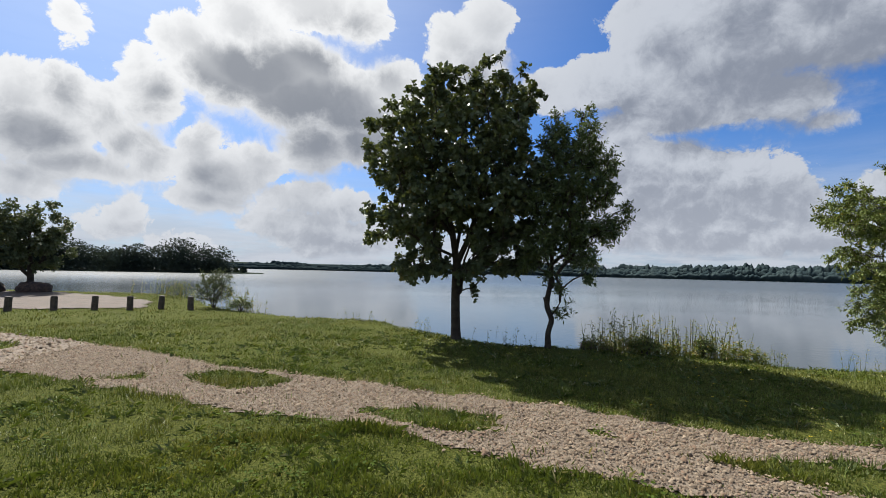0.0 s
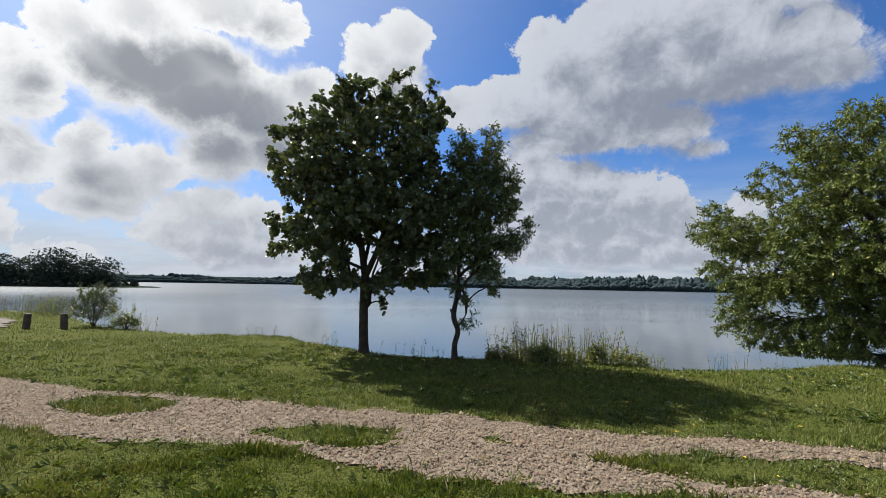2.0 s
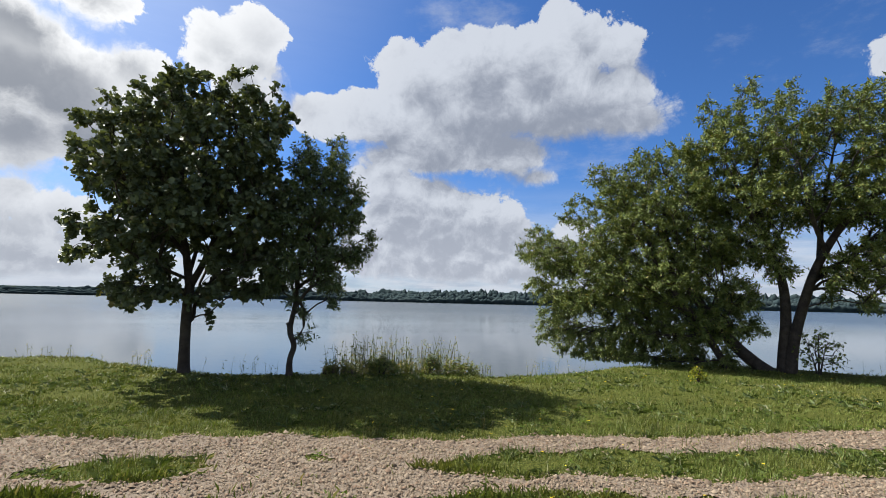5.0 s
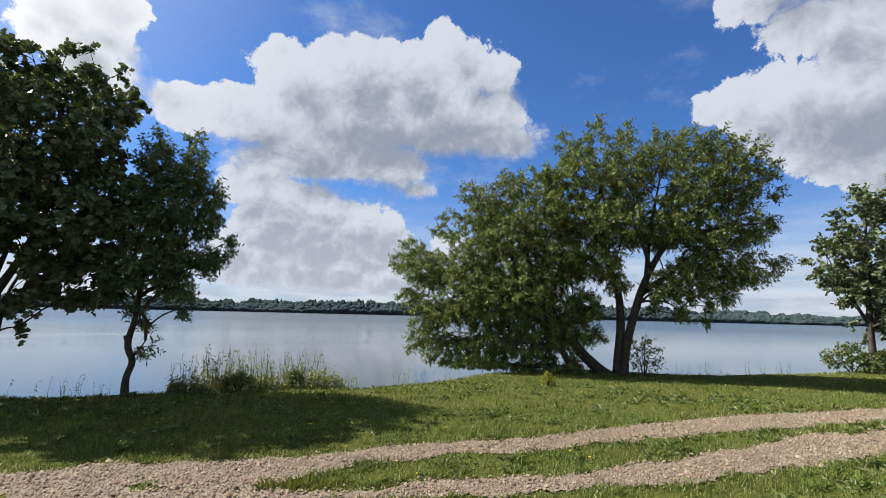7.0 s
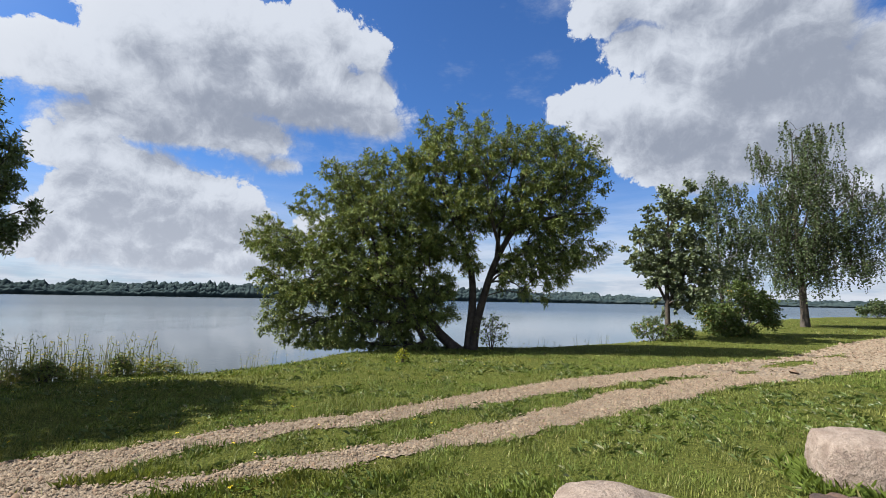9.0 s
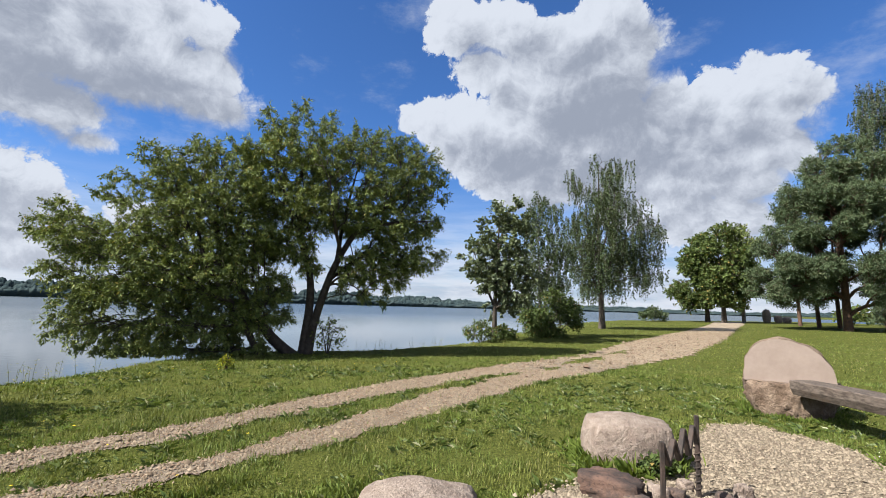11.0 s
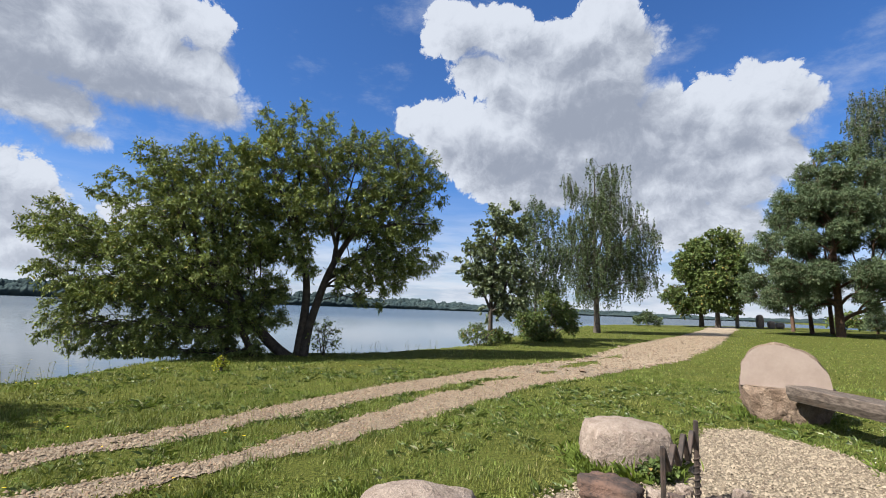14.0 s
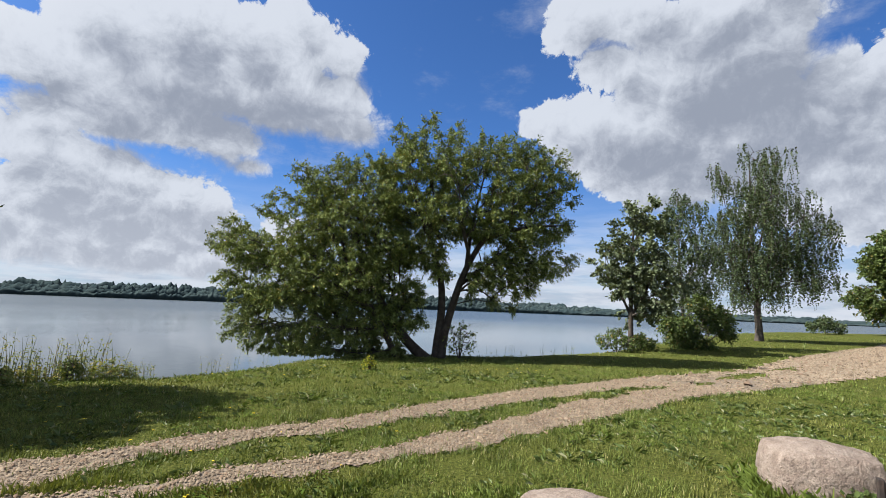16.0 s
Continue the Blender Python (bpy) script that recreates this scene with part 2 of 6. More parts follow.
# ---- materials ----
def material(name, tones, scale=8.0, rough=0.8, bump=0.3, bump_scale=None, detail=6.0, depth=0.02, spec=0.3, fine=0.25, speckle=0.0):
    """A surface of two to three tones mixed by coarse and fine noise, with relief."""
    m = bpy.data.materials.new(name)
    m.use_nodes = True
    m.node_tree.nodes.clear()
    g = Graph(m.node_tree)
    where = g.add("ShaderNodeTexCoord").outputs["Object"]
    a = g.noise(where, scale, detail, 0.6)
    b = g.noise(where, scale * 6.5, 5.0, 0.65)
    colour = g.mix(g.smooth(a, 0.35, 0.65), tones[0], tones[1])
    if len(tones) > 2:
        colour = g.mix(g.smooth(b, 0.5, 0.72), colour, tones[2])
    colour = g.mix(fine, colour, g.mix(b, (0.25, 0.25, 0.25), (0.8, 0.8, 0.8)), "OVERLAY")
    if speckle:
        grains = g.smooth(g.noise(where, 130.0, 4.0, 0.65), 0.36, 0.66)
        colour = g.mix(speckle, colour, g.mix(grains, (0.12, 0.12, 0.12), (0.88, 0.88, 0.88)), "OVERLAY")
    height = g.noise(where, bump_scale or scale * 4, 8.0, 0.65)
    relief = g.add("ShaderNodeBump", {"Strength": bump, "Distance": depth, "Height": height})
    shader = g.add("ShaderNodeBsdfPrincipled", {"Base Color": colour, "Roughness": rough, "Specular IOR Level": spec, "Normal": relief.outputs[0]})
    g.tree.links.new(shader.outputs[0], g.add("ShaderNodeOutputMaterial").inputs[0])
    return m


def leaf_material(name, dark, light, odd, through=0.35, gloss=0.45, odd_share=0.93, spec=0.06, dry=None):
    """Leaves and blades: each island its own tone, some light passes through them."""
    m = bpy.data.materials.new(name)
    m.use_nodes = True
    m.node_tree.nodes.clear()
    g = Graph(m.node_tree)
    geo = g.add("ShaderNodeNewGeometry")
    chance = geo.outputs["Random Per Island"]
    where = g.add("ShaderNodeTexCoord").outputs["Object"]
    drift = g.math("ADD", g.math("MULTIPLY", g.noise(where, 0.7, 3.0, 0.5), 0.8), g.math("MULTIPLY", g.noise(where, 5.5, 3.0, 0.55), 1.0))
    if dry:
        patch = g.math("MULTIPLY", g.smooth(g.noise(where, 0.55, 4.0, 0.6), 0.44, 0.66), 0.62)
        light = g.mix(patch, light, dry)
    tone = g.math("ADD", g.math("MULTIPLY", chance, 0.6), g.math("SUBTRACT", drift, 0.72), clamp=True)
    colour = g.mix(tone, dark, light)
    colour = g.mix(g.math("GREATER_THAN", g.math("FRACT", g.math("MULTIPLY", chance, 37.7)), odd_share), colour, odd)
    face = g.add("ShaderNodeBsdfPrincipled", {"Base Color": colour, "Roughness": gloss, "Specular IOR Level": spec})
    glow = g.add("ShaderNodeBsdfTranslucent", {"Color": g.mix(1.0, colour, (1.35, 1.25, 0.5), "MULTIPLY")})
    both = g.add("ShaderNodeMixShader", {0: through, 1: face.outputs[0], 2: glow.outputs[0]})
    g.tree.links.new(both.outputs[0], g.add("ShaderNodeOutputMaterial").inputs[0])
    return m


def stone_stuff_material(name, tones):
    """Loose stones: each island a tone between pale and dark, dusty."""
    m = bpy.data.materials.new(name)
    m.use_nodes = True
    m.node_tree.nodes.clear()
    g = Graph(m.node_tree)
    chance = g.add("ShaderNodeNewGeometry").outputs["Random Per Island"]
    where = g.add("ShaderNodeTexCoord").outputs["Object"]
    colour = g.mix(chance, tones[0], tones[1])
    colour = g.mix(g.math("GREATER_THAN", g.math("FRACT", g.math("MULTIPLY", chance, 17.3)), 0.8), colour, tones[2])
    colour = g.mix(0.35, colour, g.mix(g.noise(where, 90.0, 4.0), (0.2, 0.2, 0.2), (0.8, 0.8, 0.8)), "OVERLAY")
    shader = g.add("ShaderNodeBsdfPrincipled", {"Base Color": colour, "Roughness": 0.95, "Specular IOR Level": 0.08})
    g.tree.links.new(shader.outputs[0], g.add("ShaderNodeOutputMaterial").inputs[0])
    return m


def water_material():
    m = bpy.data.materials.new("lake_water")
    m.use_nodes = True
    m.node_tree.nodes.clear()
    g = Graph(m.node_tree)
    where = g.add("ShaderNodeTexCoord").outputs["Object"]
    stretched = g.vec("MULTIPLY", where, (0.7, 1.0, 1.0))
    ripple = g.noise(stretched, 3.0, 3.0, 0.5)
    swell = g.noise(stretched, 0.12, 3.0, 0.5)
    calm = g.smooth(g.noise(g.vec("MULTIPLY", where, (0.006, 0.02, 1.0)), 1.0, 4.0, 0.6), 0.42, 0.62)
    height = g.math("ADD", g.math("MULTIPLY", ripple, g.math("ADD", g.math("MULTIPLY", calm, 0.026), 0.006)), g.math("MULTIPLY", swell, 0.006))
    relief = g.add("ShaderNodeBump", {"Strength": 0.5, "Distance": 1.0, "Height": height})
    open_water = g.smooth(g.vec("LENGTH", where), 18.0, 160.0, 0.045, 0.27)       # the wind ruffles it away from the bank
    shader = g.add("ShaderNodeBsdfPrincipled", {"Base Color": (0.02, 0.032, 0.036, 1), "Roughness": open_water, "IOR": 1.33, "Normal": relief.outputs[0]})
    g.tree.links.new(shader.outputs[0], g.add("ShaderNodeOutputMaterial").inputs[0])
    return m


TURF = material("turf", [(0.022, 0.032, 0.006), (0.082, 0.090, 0.021), (0.100, 0.088, 0.034)], 26.0, 1.0, 1.0, 60.0, spec=0.02, fine=0.9)
GRAVEL_BED = material("gravel_bed", [(0.124, 0.096, 0.069), (0.176, 0.140, 0.101), (0.075, 0.055, 0.039)], 3.0, 0.95, 0.9, 40.0, fine=0.5)
LOT_BED = material("parking_gravel", [(0.080, 0.062, 0.048), (0.112, 0.088, 0.068), (0.055, 0.043, 0.034)], 1.5, 0.95, 0.9, 30.0, fine=0.5)
TRACK_BED = material("track_bed", [(0.165, 0.130, 0.090), (0.225, 0.180, 0.125), (0.11, 0.084, 0.06)], 1.2, 0.95, 0.9, 30.0, fine=0.5)
PALE_BED = material("pale_gravel_bed", [(0.135, 0.108, 0.076), (0.18, 0.148, 0.106), (0.08, 0.064, 0.048)], 4.0, 0.95, 0.9, 40.0, fine=0.5)
BARK = material("bark", [(0.040, 0.032, 0.026), (0.075, 0.062, 0.050), (0.022, 0.018, 0.015)], 6.0, 0.95, 1.0, 25.0)
BIRCH_BARK = material("birch_bark", [(0.10, 0.094, 0.088), (0.165, 0.157, 0.147), (0.025, 0.022, 0.020)], 2.5, 0.85, 0.6, 12.0)
PINE_BARK = material("pine_bark", [(0.055, 0.036, 0.026), (0.10, 0.055, 0.034), (0.03, 0.02, 0.016)], 3.0, 0.95, 0.9, 12.0)
GRANITE = material("granite", [(0.168, 0.128, 0.102), (0.238, 0.192, 0.156), (0.092, 0.068, 0.053)], 9.0, 0.92, 1.0, 26.0, fine=0.85, speckle=0.38, depth=0.034)
CUT_GRANITE = material("cut_granite", [(0.160, 0.122, 0.098), (0.182, 0.142, 0.116)], 3.0, 0.7, 0.12, 60.0, fine=0.25)
BROWN_GRANITE = material("brown_granite", [(0.105, 0.070, 0.047), (0.195, 0.142, 0.102), (0.05, 0.036, 0.027)], 5.0, 0.9, 1.0, 14.0, fine=0.9, speckle=0.35, depth=0.06)
GREY_GRANITE = material("grey_granite", [(0.130, 0.108, 0.078), (0.205, 0.172, 0.130), (0.052, 0.043, 0.034)], 9.0, 0.9, 1.0, 50.0, fine=0.9, speckle=0.5)
SOOTY_STONE = material("sooty_stone", [(0.045, 0.034, 0.030), (0.12, 0.08, 0.06), (0.015, 0.014, 0.013)], 7.0, 0.9, 0.8, 30.0)
POST_TIMBER = material("post_timber", [(0.06, 0.05, 0.042), (0.11, 0.09, 0.075), (0.03, 0.026, 0.022)], 9.0, 0.9, 0.8, 30.0)
GROOVE = material("carved_groove", [(0.100, 0.082, 0.060), (0.150, 0.125, 0.094)], 12.0, 0.95, 0.5, 50.0)
IRON = material("rusted_iron", [(0.022, 0.017, 0.014), (0.045, 0.030, 0.023)], 14.0, 0.7, 0.4, 60.0)
WATER = water_material()
BLADES = leaf_material("grass_blades", (0.024, 0.042, 0.008), (0.168, 0.212, 0.048), (0.26, 0.23, 0.11), 0.16, 0.5, 0.972, 0.14, (0.240, 0.210, 0.062))
MAPLE_LEAF = leaf_material("maple_leaves", (0.066, 0.086, 0.048), (0.122, 0.150, 0.074), (0.14, 0.13, 0.06), 0.13, 0.5, 0.975, 0.22)
ASH_LEAF = leaf_material("ash_leaves", (0.056, 0.082, 0.040), (0.125, 0.162, 0.068), (0.15, 0.16, 0.06), 0.20, 0.5, 0.96, 0.2)
WILLOW_LEAF = leaf_material("willow_leaves", (0.050, 0.075, 0.022), (0.216, 0.256, 0.076), (0.30, 0.26, 0.08), 0.11, 0.55, 0.97, 0.10)
BIRCH_LEAF = leaf_material("birch_leaves", (0.028, 0.045, 0.020), (0.082, 0.110, 0.050), (0.11, 0.12, 0.055), 0.22, 0.5, 0.96, 0.09)
PINE_NEEDLE = leaf_material("pine_needles", (0.042, 0.066, 0.034), (0.110, 0.142, 0.076), (0.13, 0.14, 0.08), 0.14, 0.5, 0.95)
LINDEN_LEAF = leaf_material("linden_leaves", (0.042, 0.066, 0.022), (0.115, 0.150, 0.048), (0.20, 0.15, 0.05), 0.22, 0.45, 0.96)
YELLOW_PETAL = leaf_material("yellow_petals", (0.50, 0.36, 0.02), (0.66, 0.52, 0.03), (0.60, 0.46, 0.04), 0.2, 0.6, 0.9, 0.1)
YOUNG_LEAF = leaf_material("young_leaves", (0.10, 0.13, 0.02), (0.26, 0.28, 0.04), (0.34, 0.30, 0.04), 0.3, 0.5, 0.9, 0.06)
SPIT_LEAF = leaf_material("spit_woods", (0.034, 0.046, 0.040), (0.056, 0.072, 0.054), (0.07, 0.085, 0.06), 0.06, 0.9, 0.95, 0.0)
FOREST_FLOOR = material("forest_floor", [(0.018, 0.024, 0.018), (0.026, 0.034, 0.024)], 0.5, 1.0, 0.3, 2.0, spec=0.0)
RED_STONE = material("burnt_red_stone", [(0.030, 0.022, 0.019), (0.105, 0.062, 0.045), (0.018, 0.015, 0.014)], 5.0, 0.9, 0.9, 30.0, fine=0.6)
WHITE_PETAL = leaf_material("petals", (0.55, 0.54, 0.48), (0.72, 0.71, 0.66), (0.62, 0.46, 0.04), 0.2, 0.6, 0.75, 0.1)
LUSH_BLADES = leaf_material("lush_blades", (0.030, 0.052, 0.009), (0.150, 0.195, 0.042), (0.20, 0.19, 0.08), 0.28, 0.5, 0.96, 0.1)
GLOSSY_BLADES = leaf_material("glossy_blades", (0.028, 0.050, 0.010), (0.105, 0.138, 0.036), (0.20, 0.20, 0.11), 0.18, 0.40, 0.92, 0.26)
WEED_LEAF = leaf_material("lawn_weeds", (0.030, 0.052, 0.008), (0.075, 0.110, 0.020), (0.10, 0.13, 0.03), 0.25, 0.7, 0.95, 0.02)
REED_LEAF = leaf_material("reed_blades", (0.09, 0.12, 0.035), (0.20, 0.22, 0.075), (0.28, 0.24, 0.12), 0.35, 0.5, 0.8)
# the haze of distance is tinted into these bluish canopy tones
HAZY_CANOPY = material("hazy_canopy", [(0.020, 0.031, 0.034), (0.040, 0.055, 0.054), (0.015, 0.024, 0.028)], 0.06, 1.0, 1.0, 0.35, spec=0.0, fine=0.4)
ROAD_STONE = stone_stuff_material("road_stones", [(0.090, 0.066, 0.045), (0.246, 0.194, 0.138), (0.164, 0.114, 0.078)])
PALE_STONE = stone_stuff_material("pale_stones", [(0.130, 0.104, 0.074), (0.262, 0.216, 0.158), (0.105, 0.082, 0.060)])

# ---- mesh helpers ----
def fast_mesh(name, verts, faces, mats):
    """A mesh from an (n, 3) array and an (m, k) array of corners."""
    me = bpy.data.meshes.new(name)
    verts, faces = np.asarray(verts, dtype=np.float32), np.asarray(faces, dtype=np.int32)
    n, k = faces.shape
    me.vertices.add(len(verts))
    me.vertices.foreach_set("co", verts.ravel())
    me.loops.add(n * k)
    me.loops.foreach_set("vertex_index", faces.ravel())
    me.polygons.add(n)
    me.polygons.foreach_set("loop_start", np.arange(0, n * k, k, dtype=np.int32))
    me.update(calc_edges=True)
    me.validate()
    for m in mats if isinstance(mats, (list, tuple)) else [mats]:
        me.materials.append(m)
    return me


def part(name, bm, mat, parent=None, label="", smooth=False):
    """One mesh object of a bmesh, under a thing or a part."""
    me = bpy.data.meshes.new(name)
    for f in bm.faces:
        f.smooth = smooth
    bm.to_mesh(me)
    bm.free()
    for m in mat if isinstance(mat, (list, tuple)) else [mat]:
        me.materials.append(m)
    ob = new(name, me)
    ob.parent = parent
    return tagged(ob, label)


def scatter(templates, faces, where, turns, sizes):
    """Copies of a small template: (k, 3) points set out at the places, turned and scaled; returns points and faces."""
    n, k = len(where), len(templates)
    pts = np.einsum("nij,kj->nki", turns, templates) * sizes[:, None, None] if sizes.ndim == 1 else np.einsum("nij,nkj->nki", turns, templates[None] * sizes[:, None, :])
    pts = pts + where[:, None, :]
    f = np.asarray(faces)[None] + (np.arange(n) * k)[:, None, None]
    return pts.reshape(-1, 3), f.reshape(-1, np.asarray(faces).shape[1])


def random_turns(rng, n, tip=1.0):
    """Rotation matrices: any heading, tilted from upright by up to tip * 90 degrees or so, any spin."""
    a, b, c = rng.uniform(0, 2 * np.pi, n), rng.normal(0, tip * 0.9, n), rng.uniform(0, 2 * np.pi, n)
    ca, sa, cb, sb, cc, sc = np.cos(a), np.sin(a), np.cos(b), np.sin(b), np.cos(c), np.sin(c)
    z, o = np.zeros(n), np.ones(n)
    ra = np.stack([np.stack([ca, -sa, z], 1), np.stack([sa, ca, z], 1), np.stack([z, z, o], 1)], 1)
    rb = np.stack([np.stack([o, z, z], 1), np.stack([z, cb, -sb], 1), np.stack([z, sb, cb], 1)], 1)
    rc = np.stack([np.stack([cc, -sc, z], 1), np.stack([sc, cc, z], 1), np.stack([z, z, o], 1)], 1)
    return ra @ rb @ rc


def tube(verts, faces, pts, radii, sides=6):
    """Adds a tapered tube along the points."""
    pts = [Vector(p) for p in pts]
    first = len(verts)
    for i, p in enumerate(pts):
        d = (pts[min(i + 1, len(pts) - 1)] - pts[max(i - 1, 0)]).normalized()
        side = d.cross(Vector((0.31, 0.87, 0.38))).normalized()
        up = d.cross(side)
        for s in range(sides):
            a = 2 * math.pi * s / sides
            verts.append(tuple(p + (side * math.cos(a) + up * math.sin(a)) * radii[i]))
    for i in range(len(pts) - 1):
        for s in range(sides):
            t = (s + 1) % sides
            faces.append((first + i * sides + s, first + i * sides + t, first + (i + 1) * sides + t, first + (i + 1) * sides + s))


def curve_points(pts, steps=5):
    """A smooth line (Catmull-Rom) through rows of x, y, z, radius."""
    p = [np.array(q, float) for q in pts]
    p = [2 * p[0] - p[1]] + p + [2 * p[-1] - p[-2]]
    out = []
    for i in range(1, len(p) - 2):
        for s in range(steps):
            t = s / steps
            out.append(0.5 * (2 * p[i] + (p[i + 1] - p[i - 1]) * t + (2 * p[i - 1] - 5 * p[i] + 4 * p[i + 1] - p[i + 2]) * t * t + (3 * p[i] - p[i - 1] - 3 * p[i + 1] + p[i + 2]) * t ** 3))
    out.append(p[-2])
    return out


def smoothstep(x, lo, hi):
    t = np.clip((x - lo) / (hi - lo), 0, 1)
    return t * t * (3 - 2 * t)


def lattice(ix, iy, seed):
    h = (ix * 374761393 + iy * 668265263 + seed * 1274126177) & 0xFFFFFFFF
    h = ((h ^ (h >> 13)) * 1274126177) & 0xFFFFFFFF
    return ((h ^ (h >> 16)) & 0xFFFF) / 65535.0


def value_noise(x, y, size, seed=0):
    """Smooth noise from -1 to 1 over the plan, in lumps of that size."""
    x, y = np.asarray(x, float) / size, np.asarray(y, float) / size
    ix, iy = np.floor(x).astype(np.int64), np.floor(y).astype(np.int64)
    fx, fy = x - ix, y - iy
    fx, fy = fx * fx * (3 - 2 * fx), fy * fy * (3 - 2 * fy)
    a, b, c, d = lattice(ix, iy, seed), lattice(ix + 1, iy, seed), lattice(ix, iy + 1, seed), lattice(ix + 1, iy + 1, seed)
    return 2 * ((a * (1 - fx) + b * fx) * (1 - fy) + (c * (1 - fx) + d * fx) * fy) - 1


def inside(poly, x, y):
    """Which places lie inside a polygon of the plan."""
    x, y = np.asarray(x, float), np.asarray(y, float)
    res = np.zeros(x.shape, bool)
    for (x0, y0), (x1, y1) in zip(poly, poly[1:] + poly[:1]):
        if y0 == y1:
            continue
        cross = (y0 > y) != (y1 > y)
        res ^= cross & (x < (x1 - x0) * (y - y0) / (y1 - y0) + x0)
    return res


def line_distance(line, x, y):
    x, y = np.asarray(x, float), np.asarray(y, float)
    best = np.full(x.shape, 1e9)
    for (x0, y0), (x1, y1) in zip(line, line[1:]):
        dx, dy = x1 - x0, y1 - y0
        t = np.clip(((x - x0) * dx + (y - y0) * dy) / (dx * dx + dy * dy), 0, 1)
        best = np.minimum(best, np.hypot(x - x0 - t * dx, y - y0 - t * dy))
    return best


# ---- the plan ----
WATER_LEVEL = -0.85
BANK = [(-160, 75), (-60, 36), (-30, 29.5), (-23, 28.3), (-16.5, 27.3), (-14, 25.8), (-10.5, 20.8), (-8, 18.3), (-6.6, 17.3), (-5.2, 16.0), (-3, 15.6),
        (-1.8, 15.0), (-0.7, 13.0), (0.3, 11.9), (1.4, 11.0), (2.3, 10.7), (4.3, 10.3), (6, 9.7), (6.4, 8.9), (8, 8.7), (9.7, 9.1), (11.4, 9.3), (13, 9.0),
        (14.8, 8.2), (15.6, 6.4), (17.2, 4.9), (20.9, 3.1), (27.8, 2.0), (40, 0.4), (60, -3), (85, -10), (100, -25), (106, -40), (106, -52), (104, -62), (110, -75), (160, -110), (400, -200)]
LAKE = BANK + [(3000, -700), (3000, 4000), (-3000, 4000), (-3000, 1500)]
SPIT = [(-84, 196), (-100, 190), (-130, 172), (-165, 150), (-220, 115)]
ROAD = [(-16, 13), (-9.8, 10.6), (-8, 10), (-5.6, 8.9), (-3.45, 7.7), (-1.5, 7.05), (0, 6.35), (1.2, 5.9), (2.65, 5.2), (4.3, 4.48), (6, 3.8), (8.5, 3.0),
        (11.2, 2.0), (13.5, 0.8), (17.5, -1.6), (29.8, -5.5), (43.4, -11.1), (65, -19), (88, -26.5), (90, -31), (70, -24.7), (53.7, -18.4), (34, -11.1),
        (19.1, -5.2), (15.8, -3.25), (12.8, -1.4), (11.1, -0.35), (7.4, 1.1), (5.7, 1.8), (4.45, 2.45), (3.4, 3.05), (2.5, 3.46), (1.8, 3.65), (1.2, 3.86),
        (0.8, 4.0), (0.37, 4.34), (-0.16, 4.75), (-0.95, 5.13), (-2.25, 5.34), (-3.77, 6.06), (-5.4, 6.75), (-6.55, 7.13), (-16, 10)]
MEDIAN = [(2.33, 4.2), (3, 4.36), (3.67, 4.24), (4.6, 3.87), (5.64, 3.3), (7.54, 2.58), (9.76, 1.65), (11.5, 0.8), (12.6, -0.1), (10.95, 0.65), (8.9, 1.46),
          (6.5, 2.12), (4.88, 2.74), (3.76, 3.43), (2.93, 3.7)]
TUFT_PATCHES = [
    [(-3.8, 7.1), (-3.36, 7.45), (-2.37, 7.19), (-2.15, 6.8), (-2.3, 6.45), (-2.81, 6.29), (-3.47, 6.7)],
    [(-0.96, 5.48), (-0.39, 5.68), (0.57, 5.39), (0.6, 5.0), (0.45, 4.8), (0.1, 4.92), (-0.48, 5.15)],
    [(-4.9, 6.7), (-4.4, 7.15), (-4.2, 6.8)], [(-8.9, 9.6), (-8.2, 9.4), (-8.0, 8.7), (-9.6, 9.0)], [(1.42, 5.05), (1.62, 5.05), (1.85, 4.85), (1.7, 4.75), (1.45, 4.9)],
    [(12.9, -0.25), (13.6, -0.45), (14.0, -0.85), (13.3, -0.72)], [(14.5, -0.75), (15.6, -1.1), (16.9, -1.75), (17.6, -2.35), (16.4, -2.15), (15.3, -1.6)], [(18.3, -2.3), (19.4, -2.75), (20.6, -3.4), (19.2, -3.2)]]
LOT = [(-30, 8), (-14.8, 16.3), (-13.2, 16.9), (-11.5, 18.0), (-12.5, 20.5), (-15.4, 23.2), (-18.4, 24.6), (-21, 26.0), (-26, 26.5), (-60, 30), (-60, 10)]
FIRE_PLACE = [(4.9, -0.55), (5.5, -0.95), (6.2, -1.6), (7.95, -2.75), (8.35, -3.35), (7.5, -4.0), (6.5, -4.05), (5.45, -3.85), (4.4, -4.3), (2.8, -3.9), (2.2, -2.4),
              (2.8, -1.0), (3.9, -0.4)]


def far_shore(x, y):
    """How far off the other side of the lake is, by direction."""
    a = np.degrees(np.arctan2(x, y))
    return 1150 - 300 * smoothstep(a, -10, 45) + 30 * value_noise(a, 0 * a, 9, 5)


